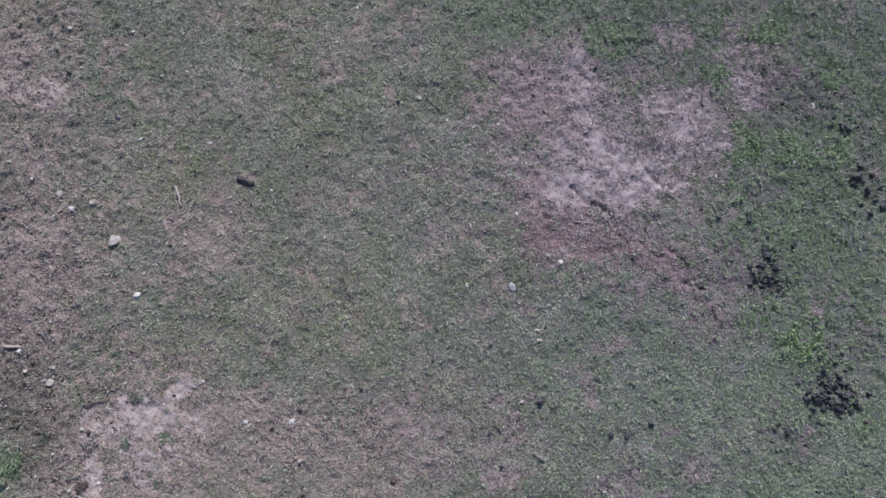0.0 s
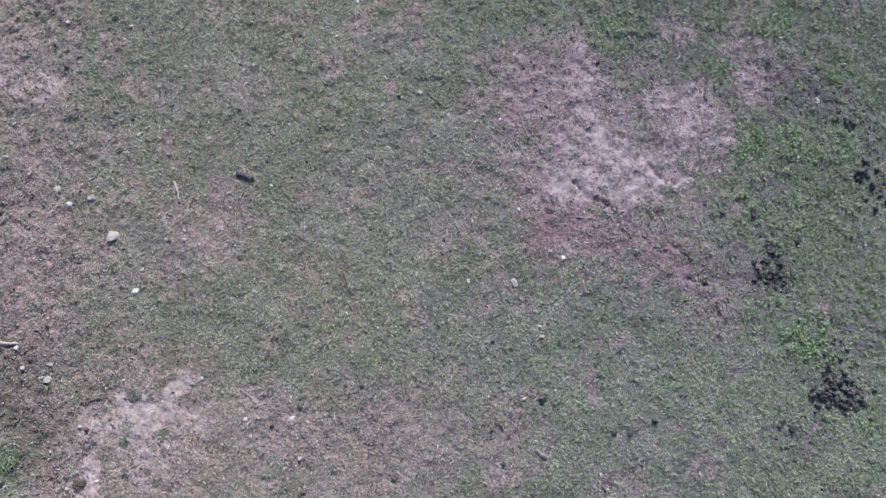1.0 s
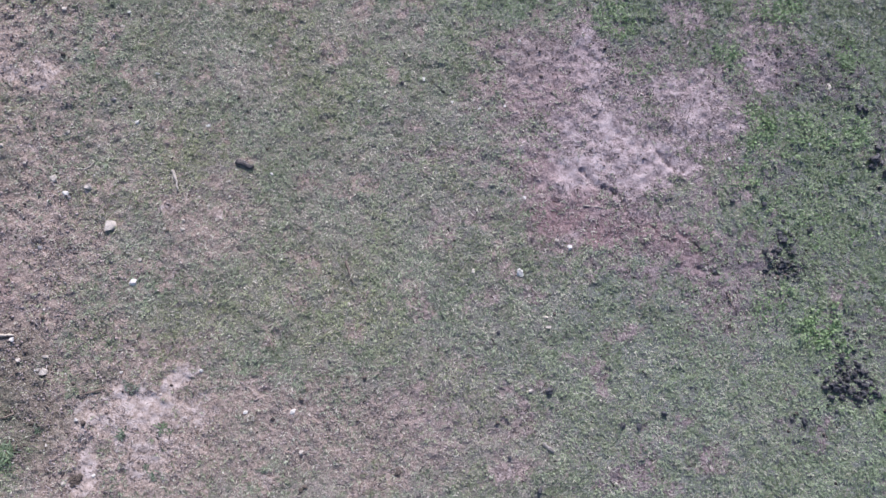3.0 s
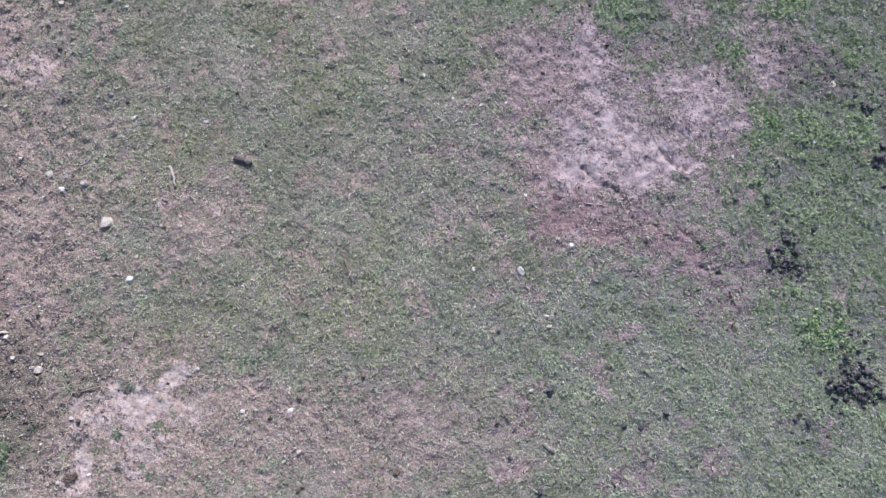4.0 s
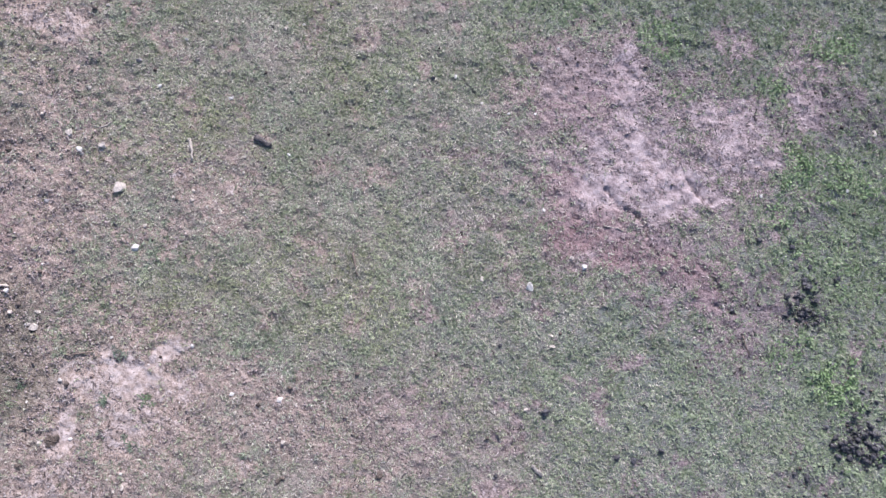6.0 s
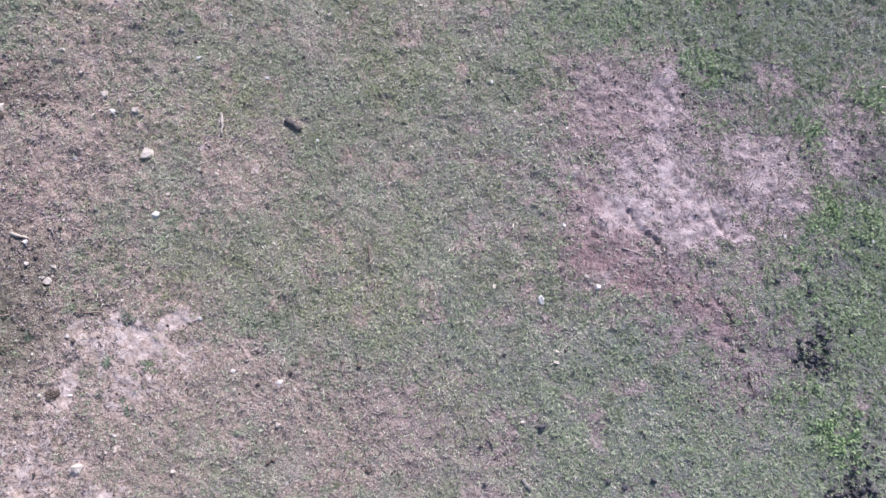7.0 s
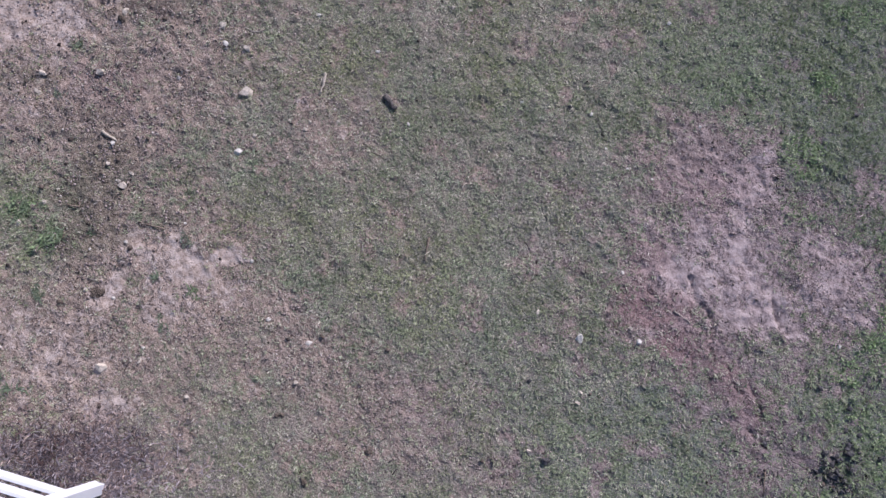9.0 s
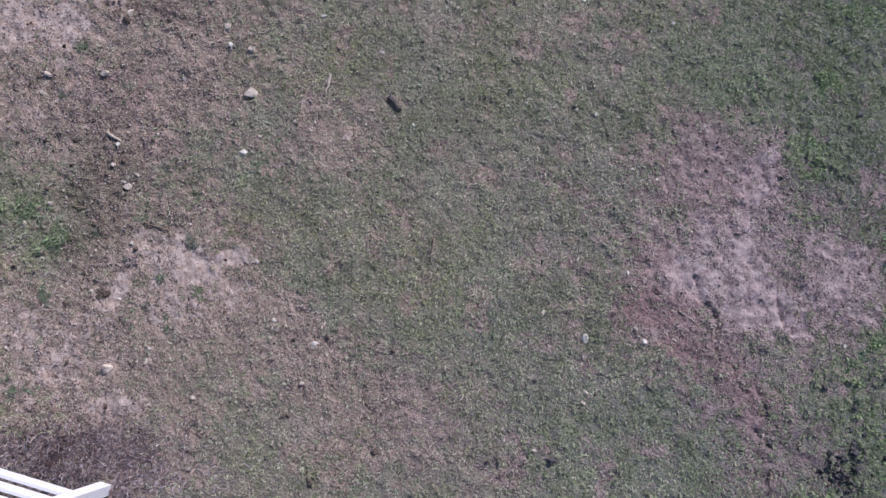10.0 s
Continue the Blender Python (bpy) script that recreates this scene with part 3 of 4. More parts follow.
def grow_clover():
    x, y = scatter(900000)
    bare, dry, lush, dark, z = land(x, y)
    keep = rng.uniform(0, 1, len(x)) < np.clip(lush * 1.15 - 0.38, 0, 0.62) * np.clip(layers(x, y, 0.11, 83, 3) * 4.2 - 1.6, 0.08, 1) * np.clip(1 - 2.2 * dark, 0, 1)
    x, y, z, lush = x[keep], y[keep], z[keep], lush[keep]
    n = len(x)
    fields = {"tone": rng.uniform(0, 1, n), "dry": np.zeros(n), "lush": np.clip(lush * rng.uniform(0.4, 1.2, n), 0, 1)}
    leaf_discs("clover", x, y, z + rng.uniform(0.010, 0.055, n), rng.uniform(0.006, 0.0155, n), rng.uniform(0.2, 1.3, n), fields, CLOVER, "fresh green low clover in dense patches", "clover")


def strew(name, x, y, size, material, label, category, squash=0.6):
    """Loose crumbs: skewed octahedra half sunk in the ground, in one mesh."""
    n = len(x)
    z = land(x, y)[4]
    p = np.zeros((n, 6, 3))
    turn = rng.uniform(0, 2 * math.pi, n)
    for k in range(4):
        a, r = turn + k * math.pi / 2, size * rng.uniform(0.6, 1.3, n)
        p[:, k] = np.stack([x + np.cos(a) * r, y + np.sin(a) * r, z + size * squash * rng.uniform(0.1, 0.6, n)], 1)
    p[:, 4] = np.stack([x, y, z - size * 0.3], 1)
    p[:, 5] = np.stack([x + size * rng.uniform(-0.4, 0.4, n), y + size * rng.uniform(-0.4, 0.4, n), z + size * squash * rng.uniform(0.9, 1.4, n)], 1)
    tri = np.array([[0, 1, 5, 1, 2, 5, 2, 3, 5, 3, 0, 5, 1, 0, 4, 2, 1, 4, 3, 2, 4, 0, 3, 4]])
    corners = ((np.arange(n) * 6)[:, None] + tri).ravel()
    me = mesh_from(name, p.reshape(-1, 3), corners, np.arange(0, len(corners), 3))
    me.materials.append(material)
    return tagged(new(name, me), label, category, kind="stuff")


def strew_crumbs():
    x, y = scatter(15000)
    bare, dry, lush, dark, z = land(x, y)
    keep = rng.uniform(0, 1, len(x)) < 0.05 + 0.18 * bare + 0.1 * dry + 0.07 * np.clip(-x - 2.5, 0, 3)
    x, y = x[keep], y[keep]
    strew("gravel", x, y, np.minimum(rng.gamma(3, np.where(x < -2.5, 0.003, 0.0024)) + 0.003, np.where(x < -2.5, 0.017, 0.013)), PEBBLES, "small pale pebbles strewn over the clay and grass", "gravel")
    x, y = scatter(100000)
    bare, dry, lush, dark, z = land(x, y)
    keep = rng.uniform(0, 1, len(x)) < np.clip(0.03 + 0.04 * np.clip(-x - 3.5, 0, 2) + 3.2 * bare * np.clip(0.95 - bare, 0, 1), 0, 0.75) * np.clip(2.4 * layers(x, y, 0.2, 87, 3) - 0.7, 0.05, 1)
    keep |= (x < -3) & (rng.uniform(0, 1, len(x)) < 0.35 * dark)
    x, y = x[keep], y[keep]
    strew("clay_crumbs", x, y, np.minimum(rng.gamma(2.2, np.where(x < -3.8, 0.0045, 0.004)) + 0.003, np.where(x < -3.8, 0.019, 0.014)), CLAY_CRUMBS, "loose crumbs of pinkish clay on trodden ground", "crumbs", 0.7)
    x, y = scatter(40000)
    bare, dry, lush, dark, z = land(x, y)
    keep = rng.uniform(0, 1, len(x)) < 0.018 + 0.03 * np.clip(-x - 3.8, 0, 2) + 0.8 * dark * np.clip(2.5 * layers(x, y, 0.18, 89, 3) - 0.7, 0, 1) + 0.02 * bare
    x, y = x[keep], y[keep]
    strew("soil_crumbs", x, y, rng.gamma(3, 0.0035, len(x)) + 0.003, CRUMBS, "dark crumbs of dried dung and earth among the grass", "crumbs", 0.9)


grow_turf()
grow_outer_turf()
grow_clover()
strew_crumbs()

# ---- things ----


def finish(name, bm, material, parent=None, label="", smooth=True):
    me = bpy.data.meshes.new(name)
    bm.to_mesh(me)
    bm.free()
    for f in me.polygons:
        f.use_smooth = smooth
    me.materials.append(material)
    ob = new(name, me)
    ob.parent = parent
    if label:
        ob["label"] = label
    return ob


def rough_up(bm, amount, size, seed):
    shift = Vector((seed * 3.7, seed * 1.9, seed * 5.3))
    bm.normal_update()
    for v in bm.verts:
        v.co += v.normal * amount * noise.noise(v.co / size + shift)


def stone(x, y, w, d, tone):
    """A worn, angular field stone, a third of it sunk in the ground."""
    seed = random.random() * 50
    bm = bmesh.new()
    bmesh.ops.create_icosphere(bm, subdivisions=3, radius=1)
    axes = [Vector(v) for v in ((1, 0, 0), (-1, 0, 0), (0, 1, 0), (0, -1, 0), (0, 0, 1))]
    axes += [Vector((random.uniform(-1, 1), random.uniform(-1, 1), random.uniform(-0.2, 1))) for k in range(5)]
    for axis in axes:
        cut = (axis.normalized() + Vector([random.uniform(-0.35, 0.35) for j in range(3)])).normalized()
        limit = random.uniform(0.5, 0.72)
        for v in bm.verts:
            over = v.co.dot(cut) - limit
            if over > 0:
                v.co -= cut * over
    rough_up(bm, 0.09, 0.5, seed)
    h = 0.5 * (w + d) * random.uniform(0.55, 0.75)
    for v in bm.verts:
        v.co = Vector((v.co.x * w * 0.75, v.co.y * d * 0.75, v.co.z * h * 0.6))
    material, words = (STONE_PALE, "chalky white") if tone > 0.82 else (STONE_TAN, "pale tan") if tone > 0.55 else (STONE_GREY, "dull grey")
    ob = finish("stone", bm, material, smooth=False)
    size = "fist-sized" if max(w, d) > 0.075 else "small" if max(w, d) > 0.045 else "very small"
    ob.matrix_world = pose(x, y, ground_height(x, y) + h * 0.30, random.uniform(-14, 14), random.uniform(-14, 14), random.uniform(-12, 12))
    return tagged(ob, f"{size} {words} field stone lying in the grass", "stone", "stones in the pasture")


def tube(bm, points, radii, sides=7, flat=1.0):
    """A closed tube through points, flattened by the factor flat."""
    rings = []
    for k, p in enumerate(points):
        along = (points[min(k + 1, len(points) - 1)] - points[max(k - 1, 0)]).normalized()
        side = along.cross(Vector((0, 0, 1))).normalized()
        top = side.cross(along)
        rings.append([bm.verts.new(p + side * math.cos(2 * math.pi * j / sides) * radii[k] + top * math.sin(2 * math.pi * j / sides) * radii[k] * flat) for j in range(sides)])
    for a, b in zip(rings, rings[1:]):
        for j in range(sides):
            bm.faces.new((a[j], a[(j + 1) % sides], b[(j + 1) % sides], b[j]))
    bm.faces.new(rings[0][::-1])
    bm.faces.new(rings[-1])


def stick(places, radius, material, label, category="stick", flat=1.0, taper=0.6, name="stick"):
    """A branch or splinter lying along places, following the ground."""
    points, radii = [], []
    steps = 5
    path = [Vector((px, py, 0)) for px, py in places]
    for a, b in zip(path, path[1:]):
        points += [a.lerp(b, k / steps) for k in range(steps)]
    points.append(path[-1])
    total = len(points) - 1
    origin = path[0].lerp(path[-1], 0.5)
    ground = ground_heights(points)
    slope = (ground[-1] - ground[0]) / total
    lift = max(g - (ground[0] + slope * k) for k, g in enumerate(ground)) * 0.5
    base = ground_height(origin.x, origin.y)
    for k, p in enumerate(points):
        wobble = radius * 0.5
        p.z = ground[0] + slope * k + lift + radius * flat * 0.7 - base
        p.x, p.y = p.x - origin.x + random.uniform(-wobble, wobble), p.y - origin.y + random.uniform(-wobble, wobble)
        radii.append(radius * (1 - (1 - taper) * k / total) * random.uniform(0.85, 1.12))
    bm = bmesh.new()
    tube(bm, points, radii, 8, flat)
    rough_up(bm, radius * 0.35, radius * 1.5, random.random() * 40)
    ob = finish(name, bm, material)
    ob.matrix_world = pose(origin.x, origin.y, base)
    return tagged(ob, label, category)


def lump_mesh(name, material, seed):
    bm = bmesh.new()
    bmesh.ops.create_uvsphere(bm, u_segments=10, v_segments=7, radius=1)
    rough_up(bm, 0.75, 0.8, seed)
    rough_up(bm, 0.5, 0.38, seed + 7)
    for v in bm.verts:
        v.co.z *= 0.7
    me = bpy.data.meshes.new(name)
    bm.to_mesh(me)
    bm.free()
    for f in me.polygons:
        f.use_smooth = True
    me.materials.append(material)
    return me


DUNG_LUMPS = [lump_mesh("dung_ball", DUNG, 3.1 + k) for k in range(4)]
CLOD_LUMPS = [lump_mesh("clod", CLOD, 13.1 + k) for k in range(3)]


def dung_pile(x, y, a, b, count, size, label):
    """A broken heap of dung balls; each ball is a part of it."""
    base = ground_height(x, y)
    root = tagged(new("dung_pile"), label, "dung pile", "dung piles in the pasture")
    root.matrix_world = pose(x, y, base)
    heaps = []
    for k in range(max(2, count // 9)):
        r, t = math.sqrt(random.random()) * 0.9, random.uniform(0, 2 * math.pi)
        heaps.append((r * a * math.cos(t), r * b * math.sin(t), random.uniform(0.5, 1.5)))
    spots = []
    for hx, hy, wide in random.choices(heaps, k=count):
        px, py = hx + random.gauss(0, size * 2.5 * wide), hy + random.gauss(0, size * 2.5 * wide)
        spots.append((px, py, math.hypot(px - hx, py - hy) / (size * 2)))
    for (px, py, near), z in zip(spots, ground_heights([(x + px, y + py) for px, py, near in spots])):
        s = size * random.choice((0.4, 0.55, 0.7, 0.85, 1.0, 1.3)) * random.uniform(0.85, 1.15)
        heap = size * 0.6 * max(0, 1 - near) * random.random()
        ball = new("dung_ball", random.choice(DUNG_LUMPS))
        ball.parent = root
        ball.matrix_basis = pose(px, py, z - base + s * 0.35 + heap, random.uniform(0, 360), random.uniform(0, 360), random.uniform(0, 360)) @ Matrix.Diagonal((s, s * random.uniform(0.8, 1.1), s * random.uniform(0.7, 1), 1))
    return root


def clod(x, y, size, dung=True):
    ob = new("dung_clod" if dung else "earth_clod", random.choice(DUNG_LUMPS if dung else CLOD_LUMPS))
    ob.matrix_world = pose(x, y, ground_height(x, y) + size * 0.35, random.uniform(-20, 20), random.uniform(-20, 20), random.uniform(0, 360)) @ Matrix.Diagonal((size, size * random.uniform(0.6, 1.0), size * 0.7, 1))
    return tagged(ob, "single dark dried dung lump in the grass" if dung else "brown clod of loose earth on the ground", "clod", "clods in the pasture")


def mound(x, y, a, b, h):
    """A low crumbled heap of brown earth with a ragged foot."""
    bm = bmesh.new()
    bmesh.ops.create_icosphere(bm, subdivisions=5, radius=1)
    for v in bm.verts:
        spread = 1 + 0.55 * noise.noise(v.co * 1.7 + Vector((4.2, 0, 1))) + 0.35 * noise.noise(v.co * 5 + Vector((9.1, 3, 0)))
        v.co = Vector((v.co.x * a * spread, v.co.y * b * spread, v.co.z * h * (1 + 0.7 * noise.noise(v.co * 5) + 0.35 * noise.noise(v.co * 13))))
    ob = finish("earth_mound", bm, CLOD, smooth=False)
    ob.matrix_world = pose(x, y, ground_height(x, y) + h * 0.2, 0, 0, 35)
    return tagged(ob, "low brown heap of crumbled earth on pale clay", "earth mound")


def leaf_mesh(wide, rise, fresh):
    """A pointed leaf of unit length that arches up and over along x, creased along its midrib."""
    bm = bmesh.new()
    lush = bm.verts.layers.float.new("lush")
    rows = []
    for s, w in ((0, 0.3), (0.25, 0.9), (0.5, 1.0), (0.75, 0.7)):
        z = math.sin(rise) * (s - 0.75 * s * s)
        rows.append([bm.verts.new((s, side * wide * w, z - (0.25 * wide * w if side == 0 else 0))) for side in (-1, 0, 1)])
    tip = bm.verts.new((1, 0, 0.22 * math.sin(rise)))
    for a, b in zip(rows, rows[1:]):
        for k in (0, 1):
            bm.faces.new((a[k], a[k + 1], b[k + 1], b[k]))
    for k in (0, 1):
        bm.faces.new((rows[-1][k], rows[-1][k + 1], tip))
    for v in bm.verts:
        v[lush] = fresh
    me = bpy.data.meshes.new("leaf")
    bm.to_mesh(me)
    bm.free()
    me.materials.append(WEED)
    return me


def weed(x, y, radius, count, fresh, label):
    """A low weed of several crowns; each of its arching leaves is a part."""
    base = ground_height(x, y)
    root = tagged(new("weed"), label, "weed", "weeds in the pasture")
    root.matrix_world = pose(x, y, base)
    kinds = [leaf_mesh(random.uniform(0.06, 0.11), rise, fresh) for rise in (0.35, 0.7, 1.1)]
    crowns = [(random.gauss(0, radius * 0.35), random.gauss(0, radius * 0.35)) for k in range(max(5, count // 7))]
    spots = [(px + random.gauss(0, radius * 0.08), py + random.gauss(0, radius * 0.08)) for px, py in random.choices(crowns, k=count)]
    for (px, py), z in zip(spots, ground_heights([(x + px, y + py) for px, py in spots])):
        size = radius * random.uniform(0.22, 0.55)
        leaf = new("leaf", random.choice(kinds))
        leaf.parent = root
        leaf.matrix_basis = pose(px, py, z - base + 0.002, random.uniform(-15, 15), random.uniform(-14, 4), random.uniform(0, 360)) @ Matrix.Diagonal((size, size, size, 1))
    return root


def box(bm, size, centre, bevel):
    made = bmesh.ops.create_cube(bm, size=1, matrix=Matrix.Translation(centre) @ Matrix.Diagonal((*size, 1)))
    edges = {e for v in made["verts"] for e in v.link_edges}
    bmesh.ops.bevel(bm, geom=list(edges), offset=bevel, segments=2, affect="EDGES", profile=0.5)


def fence():
    """A white vinyl three-rail paddock fence; its near post stands at the origin, the rails run along x."""
    root = tagged(new("fence"), "white vinyl three-rail paddock fence with square capped posts", "fence")
    posts, gap = 3, 2.44
    for k in range(posts):
        bm = bmesh.new()
        box(bm, (0.127, 0.127, 1.75), (k * gap, 0, 0.475), 0.004)
        post = finish("post", bm, VINYL, root, smooth=False)
        bm = bmesh.new()
        box(bm, (0.145, 0.145, 0.022), (k * gap, 0, 1.361), 0.004)
        low = [bm.verts.new((k * gap + sx * 0.066, sy * 0.066, 1.371)) for sx, sy in ((-1, -1), (1, -1), (1, 1), (-1, 1))]
        peak = bm.verts.new((k * gap, 0, 1.415))
        for a, b in zip(low, low[1:] + low[:1]):
            bm.faces.new((a, b, peak))
        finish("post_cap", bm, VINYL, post, "flat pyramid cap", smooth=False)
    for k in range(posts - 1):
        for z in (0.40, 0.77, 1.14):
            bm = bmesh.new()
            box(bm, (gap - 0.122, 0.040, 0.165), ((k + 0.5) * gap, 0, z + 0.0825), 0.005)
            finish("rail", bm, VINYL, root, smooth=False)
    x, y = -2.918, -3.066
    root.matrix_world = pose(x, y, ground_height(x, y), 0, 0, 180 + math.degrees(math.atan2(0.25, 0.968)))
    return root


fence()

# A thatch of dead stems and leaves along the foot of the fence.


def litter():
    count = 34000
    x = rng.normal(-3.5, 0.85, count)
    y = -3.0 + (x + 3.46) * 0.45 + rng.normal(0, 0.30, count)
    bare, dry, lush, dark, z = land(x, y)
    keep = rng.uniform(0, 1, count) < np.clip(dark * 1.4 - 0.15, 0.12, 1) * np.clip(layers(x, y, 0.16, 107, 3) * 2.4 - 0.4, 0.2, 1)
    x, y = x[keep], y[keep]
    n = len(x)
    blades("dead_stems", x, y, rng.gamma(7, 0.009, n), rng.uniform(0.006, 0.016, n), rng.uniform(0.02, 0.6, n), rng.uniform(0, 2 * math.pi, n), np.clip(rng.uniform(0, 1, n) ** 2.2 + 0.5 * np.clip(x + 3.0, 0, 1) + 0.8 * (layers(x, y, 0.2, 109, 2) - 0.5), 0, 1),
           np.where(rng.uniform(0, 1, n) < 0.35, 1.0, 0.0), np.zeros(n), THATCH, "dark thatch of dead stems and leaves beside the white fence", "dead stems")


litter()


def wither():
    """Withered blades and shreds of root lying flat on the bare and trodden ground."""
    x, y = scatter(210000)
    bare, dry, lush, dark, z = land(x, y)
    keep = rng.uniform(0, 1, len(x)) < np.clip(2.2 * bare * np.clip(1.2 - bare, 0, 1) + 0.8 * dark + 0.2 * dry - 0.12, 0, 0.8) * np.clip(layers(x, y, 0.22, 113, 3) * 3.4 - 1.25, 0.03, 1)
    x, y, bare = x[keep], y[keep], bare[keep]
    n = len(x)
    blades("withered_grass", x, y, rng.gamma(6, 0.0085, n), rng.uniform(0.006, 0.013, n), rng.uniform(0.05, 0.6, n), rng.uniform(0, 2 * math.pi, n), np.clip(rng.uniform(0, 1, n) ** 2.2, 0, 1),
           np.where(rng.uniform(0, 1, n) < 0.6, 1.0, 0.0), np.zeros(n), WITHERED, "withered dark and straw-coloured blades lying on bare clay", "dead grass")


wither()

for row in ((-4.04, 1.58, 0.116, 0.109, 0.6), (-3.72, 0.90, 0.080, 0.080, 1), (-4.79, 2.17, 0.083, 0.090, 0.75), (-4.62, 1.98, 0.076, 0.055, 0.85),
            (-4.35, 2.05, 0.076, 0.062, 0.7), (0.84, 1.00, 0.081, 0.087, 0.88), (1.44, 1.30, 0.054, 0.061, 1), (0.29, 1.02, 0.040, 0.060, 0.7),
            (1.13, 0.47, 0.060, 0.033, 0.8), (-2.95, 2.83, 0.063, 0.042, 0.95), (-3.83, 2.88, 0.049, 0.042, 0.9), (-4.67, -0.14, 0.098, 0.078, 0.7),
            (-4.73, -0.12, 0.052, 0.039, 0.7), (-4.67, 0.03, 0.066, 0.033, 0.8), (-4.12, 4.16, 0.058, 0.036, 0.7), (-4.04, 4.35, 0.036, 0.043, 0.85)):
    stone(*row)
for row in ((-4.69, 3.86, 0.050, 0.036, 0.7), (-4.87, 4.41, 0.058, 0.043, 0.8), (-3.62, 3.51, 0.043, 0.028, 0.9), (-3.30, 3.79, 0.050, 0.029, 0.6),
            (-4.14, 3.17, 0.070, 0.049, 0.4), (-4.86, 1.31, 0.054, 0.041, 0.45), (-3.66, 1.16, 0.040, 0.040, 0.8), (-4.59, 1.93, 0.055, 0.055, 0.35),
            (-2.89, 1.82, 0.041, 0.041, 0.75), (-3.18, 1.64, 0.041, 0.034, 0.75), (-3.39, 1.54, 0.034, 0.041, 0.65), (-3.18, 1.53, 0.048, 0.041, 0.75),
            (-5.07, 0.23, 0.053, 0.053, 0.85), (-4.97, -0.01, 0.045, 0.040, 0.7), (-4.24, -0.68, 0.039, 0.032, 0.9), (-2.86, -0.13, 0.039, 0.039, 0.9)):
    stone(*row)
for row in ((-2.32, -0.60, 0.045, 0.039, 0.95), (-1.78, -0.59, 0.058, 0.052, 0.9), (-2.25, -0.79, 0.032, 0.032, 0.8), (-1.67, -1.04, 0.045, 0.051, 0.65),
            (-3.99, -1.29, 0.038, 0.032, 0.85), (-4.32, -1.37, 0.051, 0.051, 0.7), (-4.55, -0.96, 0.026, 0.026, 0.9), (-3.78, -0.15, 0.033, 0.026, 0.9),
            (-2.24, 3.90, 0.043, 0.029, 0.9), (-1.39, 4.21, 0.043, 0.036, 0.8), (-1.10, 3.15, 0.049, 0.035, 0.9), (-0.78, 3.57, 0.043, 0.028, 0.7),
            (-2.45, 3.81, 0.036, 0.043, 0.7), (-0.30, 3.43, 0.028, 0.050, 0.85), (0.39, 3.05, 0.035, 0.028, 0.95), (0.05, 3.14, 0.035, 0.035, 0.9)):
    stone(*row)
for row in ((0.90, 3.95, 0.036, 0.036, 0.9), (0.70, 3.08, 0.028, 0.028, 0.9), (3.43, 2.40, 0.042, 0.042, 0.9), (0.93, -0.37, 0.040, 0.034, 0.6),
            (1.16, 0.36, 0.053, 0.033, 0.65), (4.42, 2.58, 0.035, 0.042, 0.85), (5.23, 4.32, 0.050, 0.036, 0.7), (4.31, 4.52, 0.051, 0.036, 0.8),
            (4.75, 3.34, 0.049, 0.078, 0.6), (2.96, 1.31, 0.034, 0.041, 0.75), (0.92, 1.91, 0.034, 0.041, 0.85), (1.29, 1.39, 0.054, 0.041, 0.7),
            (-5.47, 2.58, 0.056, 0.042, 0.7), (-5.16, 2.36, 0.042, 0.035, 0.75), (-4.68, 2.76, 0.042, 0.042, 0.7), (-5.93, 1.71, 0.063, 0.092, 0.75)):
    stone(*row)
for row in ((-5.73, 0.89, 0.083, 0.069, 0.65), (-6.34, 0.53, 0.104, 0.041, 0.6), (-6.26, 0.31, 0.103, 0.041, 0.7), (-5.33, -0.77, 0.053, 0.047, 0.7),
            (-5.45, -1.13, 0.053, 0.066, 0.6), (-3.65, -2.00, 0.108, 0.095, 0.8), (-3.36, -1.58, 0.038, 0.032, 0.9), (-3.31, -1.72, 0.032, 0.057, 0.75),
            (-3.75, -2.95, 0.050, 0.037, 0.8), (-2.63, -1.78, 0.057, 0.038, 0.7), (-4.78, -2.39, 0.038, 0.026, 0.95), (-1.13, 4.69, 0.042, 0.042, 0.9),
            (-0.03, 4.98, 0.042, 0.049, 0.85), (-2.64, 1.93, 0.041, 0.041, 0.75), (-2.65, 2.12, 0.034, 0.034, 0.8), (-2.14, 2.21, 0.041, 0.034, 0.85)):
    stone(*row)
for row in ((-0.47, -1.63, 0.025, 0.025, 0.95), (-3.47, -3.23, 0.043, 0.049, 0.75), (-3.40, -1.77, 0.025, 0.032, 0.8)):
    stone(*row)

stick([(-2.57, 2.38), (-2.38, 2.29)], 0.037, BARK, "short chunk of dark bark lying in the grass", "bark", 0.7, 0.75, "bark_chunk")
stick([(1.04, -0.95), (1.17, -1.03)], 0.026, CHIPWOOD, "small weathered grey wood chip in the grass", "wood chip", 0.7, 0.8, "wood_chip")
stick([(-3.35, 2.27), (-3.30, 2.15), (-3.27, 2.02)], 0.019, DEADWOOD, "bleached split stick lying on thin grass", flat=0.7)
stick([(-5.26, 0.28), (-5.05, 0.27)], 0.02, DEADWOOD, "short bleached stick on dry ground")
stick([(-5.28, 0.40), (-5.24, 0.30)], 0.009, TWIG, "thin brown twig beside a bleached stick", "twig", name="twig")
stick([(-4.51, 2.28), (-4.42, 2.28), (-4.36, 2.31), (-4.32, 2.37)], 0.009, DEADWOOD, "pale curled root lying on the clay", "root", 1.0, 0.7, "root")
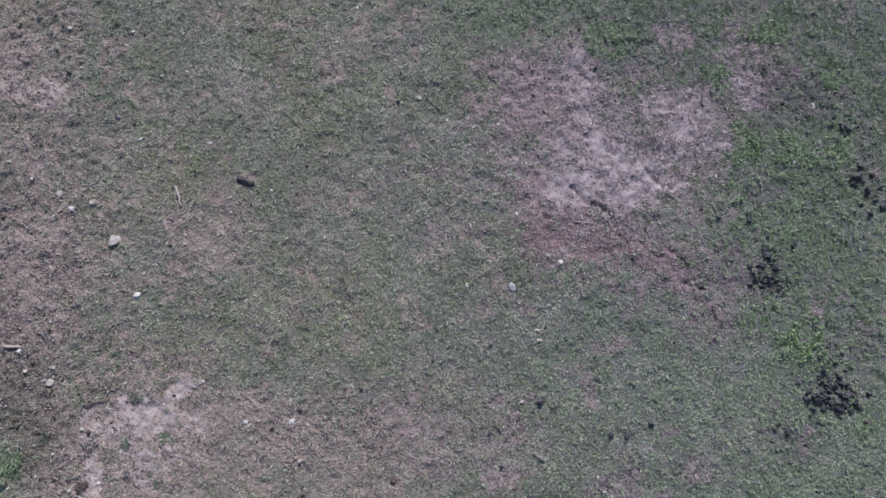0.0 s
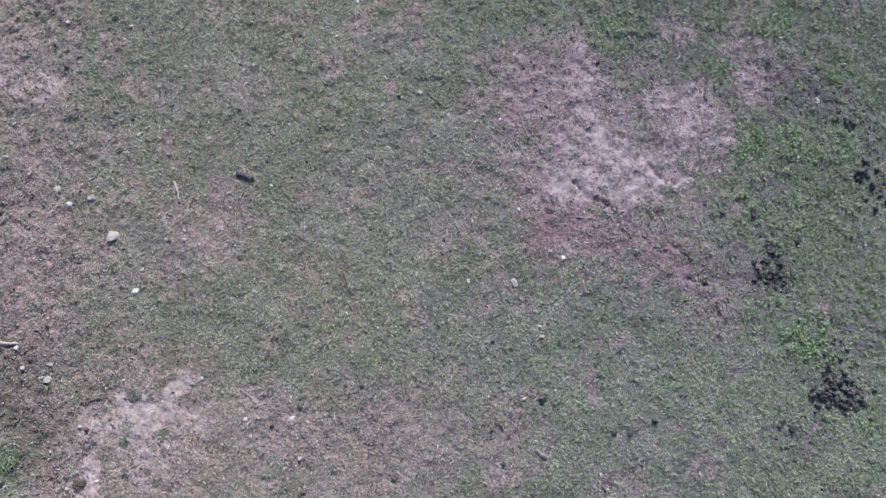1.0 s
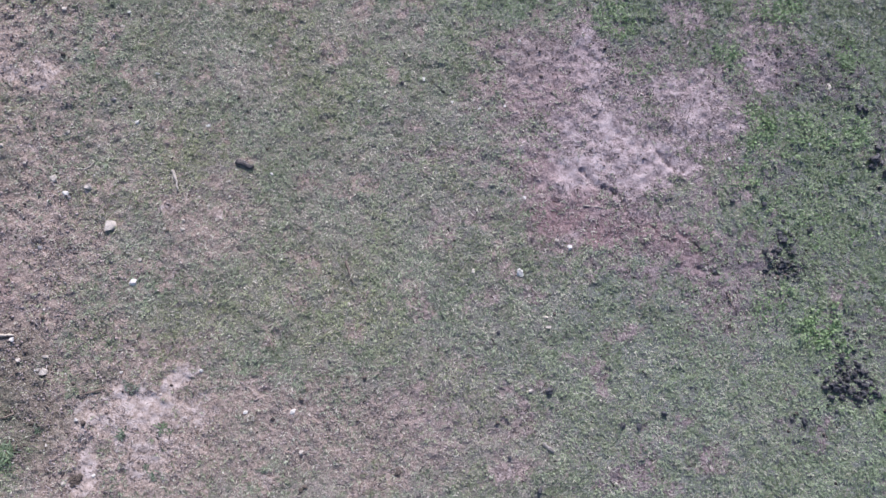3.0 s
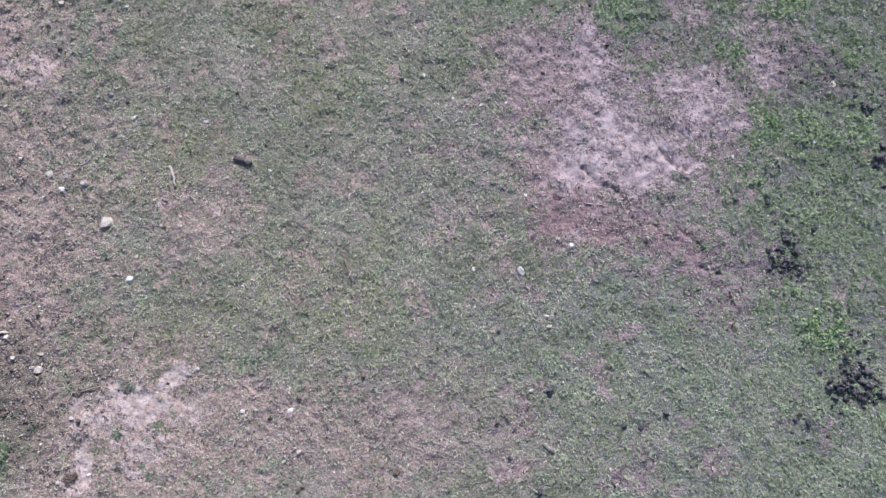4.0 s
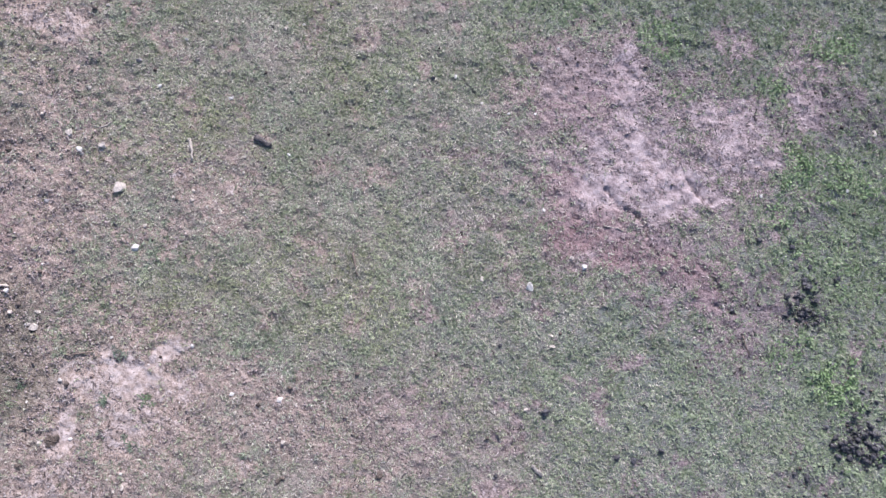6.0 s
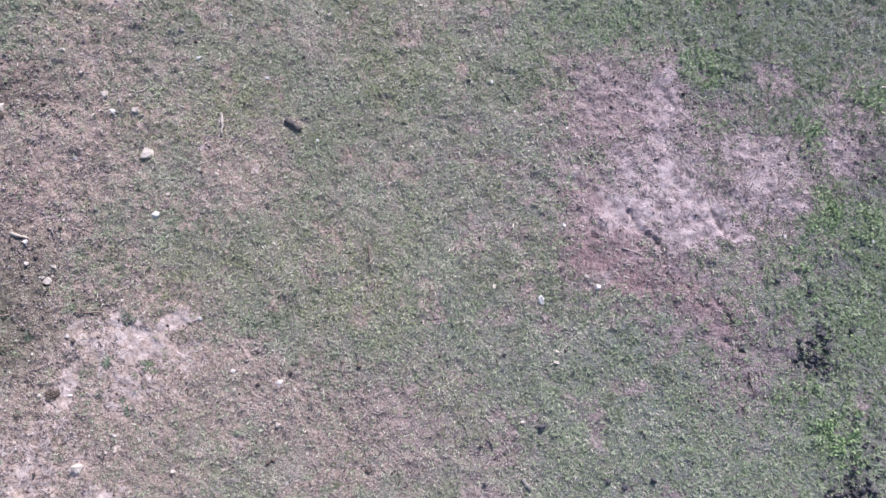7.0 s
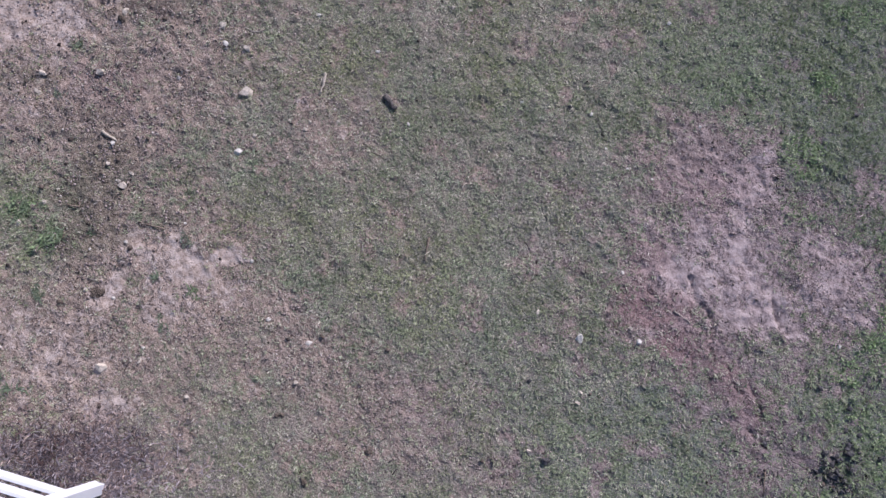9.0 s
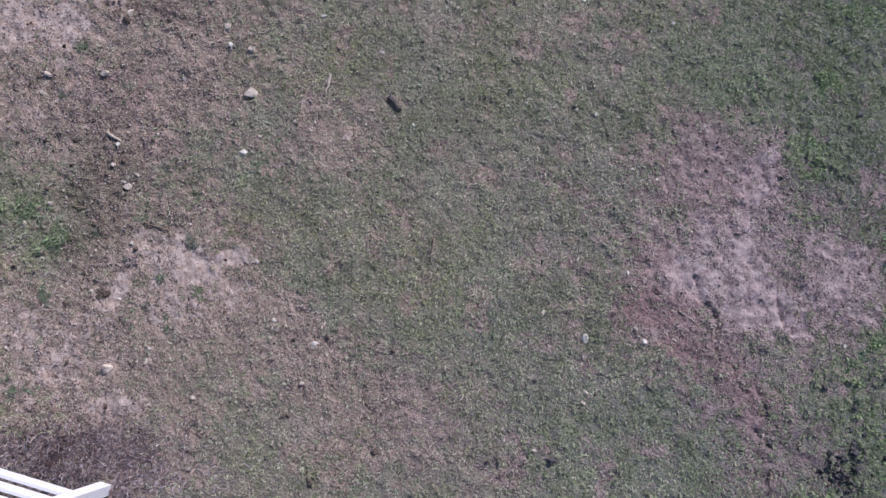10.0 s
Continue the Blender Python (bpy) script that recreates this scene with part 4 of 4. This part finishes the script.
stick([(-1.22, 1.14), (-1.18, 1.03), (-1.12, 0.87)], 0.013, TWIG, "brown twig lying in the short grass", "twig", name="twig")
stick([(3.27, 0.74), (3.37, 0.50)], 0.009, TWIG, "thin brown twig on bare clay", "twig", name="twig")
stick([(1.62, 1.82), (1.85, 1.79)], 0.008, DEADWOOD, "thin straw-coloured stem on bare clay", "twig", name="twig")
stick([(-2.39, -2.08), (-2.23, -2.09)], 0.010, TWIG, "short brown twig in dry grass", "twig", name="twig")
stick([(-3.94, -0.33), (-4.25, -0.41)], 0.010, TWIG, "thin dark twig on bare clay", "twig", name="twig")
stick([(-4.95, -0.61), (-5.10, -0.67)], 0.013, TWIG, "crooked grey-brown twig among weeds", "twig", name="twig")

dung_pile(4.60, -0.25, 0.28, 0.25, 150, 0.027, "large broken pile of dark dung balls on the grass")
dung_pile(4.00, 1.16, 0.26, 0.26, 95, 0.026, "scattered pile of dark dung balls trodden into the grass")
dung_pile(5.33, 2.50, 0.12, 0.45, 26, 0.034, "loose trail of dark dung lumps in the grass")
dung_pile(5.07, 3.08, 0.11, 0.06, 10, 0.035, "small dark heap of dung on damp soil")
dung_pile(4.66, 0.12, 0.14, 0.10, 9, 0.038, "few dark dung lumps beside the large pile")
for x, y, size in ((2.44, -0.62, 0.038), (1.15, -0.37, 0.05), (4.03, -0.71, 0.05), (3.90, -0.69, 0.03), (3.80, 1.83, 0.035), (3.43, 1.87, 0.035), (3.16, 1.01, 0.045),
                   (1.01, -1.45, 0.04), (1.97, -0.75, 0.035), (2.15, -0.76, 0.04), (-5.28, 4.54, 0.05), (4.22, -0.15, 0.035), (4.01, 1.62, 0.035), (3.86, 1.59, 0.03),
                   (4.32, 1.52, 0.045), (0.58, 0.30, 0.025), (0.68, -1.10, 0.025), (-0.57, 3.39, 0.025), (1.78, 4.39, 0.03), (2.46, 5.04, 0.04)):
    clod(x, y, size)
for x, y, size in ((-1.69, -0.45, 0.025), (-1.16, -0.21, 0.02), (-1.62, -1.41, 0.03), (-5.90, 1.60, 0.05), (-5.45, 1.88, 0.035), (-1.02, -1.90, 0.045),
                   (-1.11, -1.82, 0.025), (-1.65, -1.44, 0.025), (-4.49, -1.63, 0.03), (-0.58, -1.26, 0.035)):
    clod(x, y, size, False)

mound(-4.19, -1.33, 0.075, 0.055, 0.018)

for x, y, r, n, fresh, words in ((-3.64, -0.33, 0.11, 70, 0.0, "dense blue-green weed on bare clay"), (-3.24, -0.76, 0.13, 60, 0.7, "bright green grass tuft on bare clay"),
                                 (-3.70, -0.85, 0.12, 50, 0.2, "green weed rosette on bare clay"), (-3.31, -1.25, 0.13, 50, 0.2, "low green weed on bare clay"),
                                 (5.00, 3.69, 0.18, 120, 1.0, "bright green leafy weed clump on damp soil"), (-6.17, 1.07, 0.13, 60, 0.4, "green weed standing alone on bare clay"),
                                 (-6.20, 2.00, 0.12, 55, 0.5, "small green weed on pale flaking clay"), (-6.03, 0.42, 0.11, 40, 0.1, "dull green weed on dry ground"), (-4.40, -2.72, 0.17, 60, 0.3, "green weed clump beside the bare clay"),
                                 (-4.80, -1.70, 0.16, 55, 0.2, "low green weed on dry ground"), (-4.70, -0.77, 0.12, 40, 0.3, "small green weed among crumbs of earth"),
                                 (-5.03, -1.11, 0.2, 110, 0.7, "broad green weed clump on dry pasture"), (-5.60, -1.00, 0.2, 90, 0.6, "broad green weed clump on dry pasture")):
    weed(x, y, r, n, fresh, words)
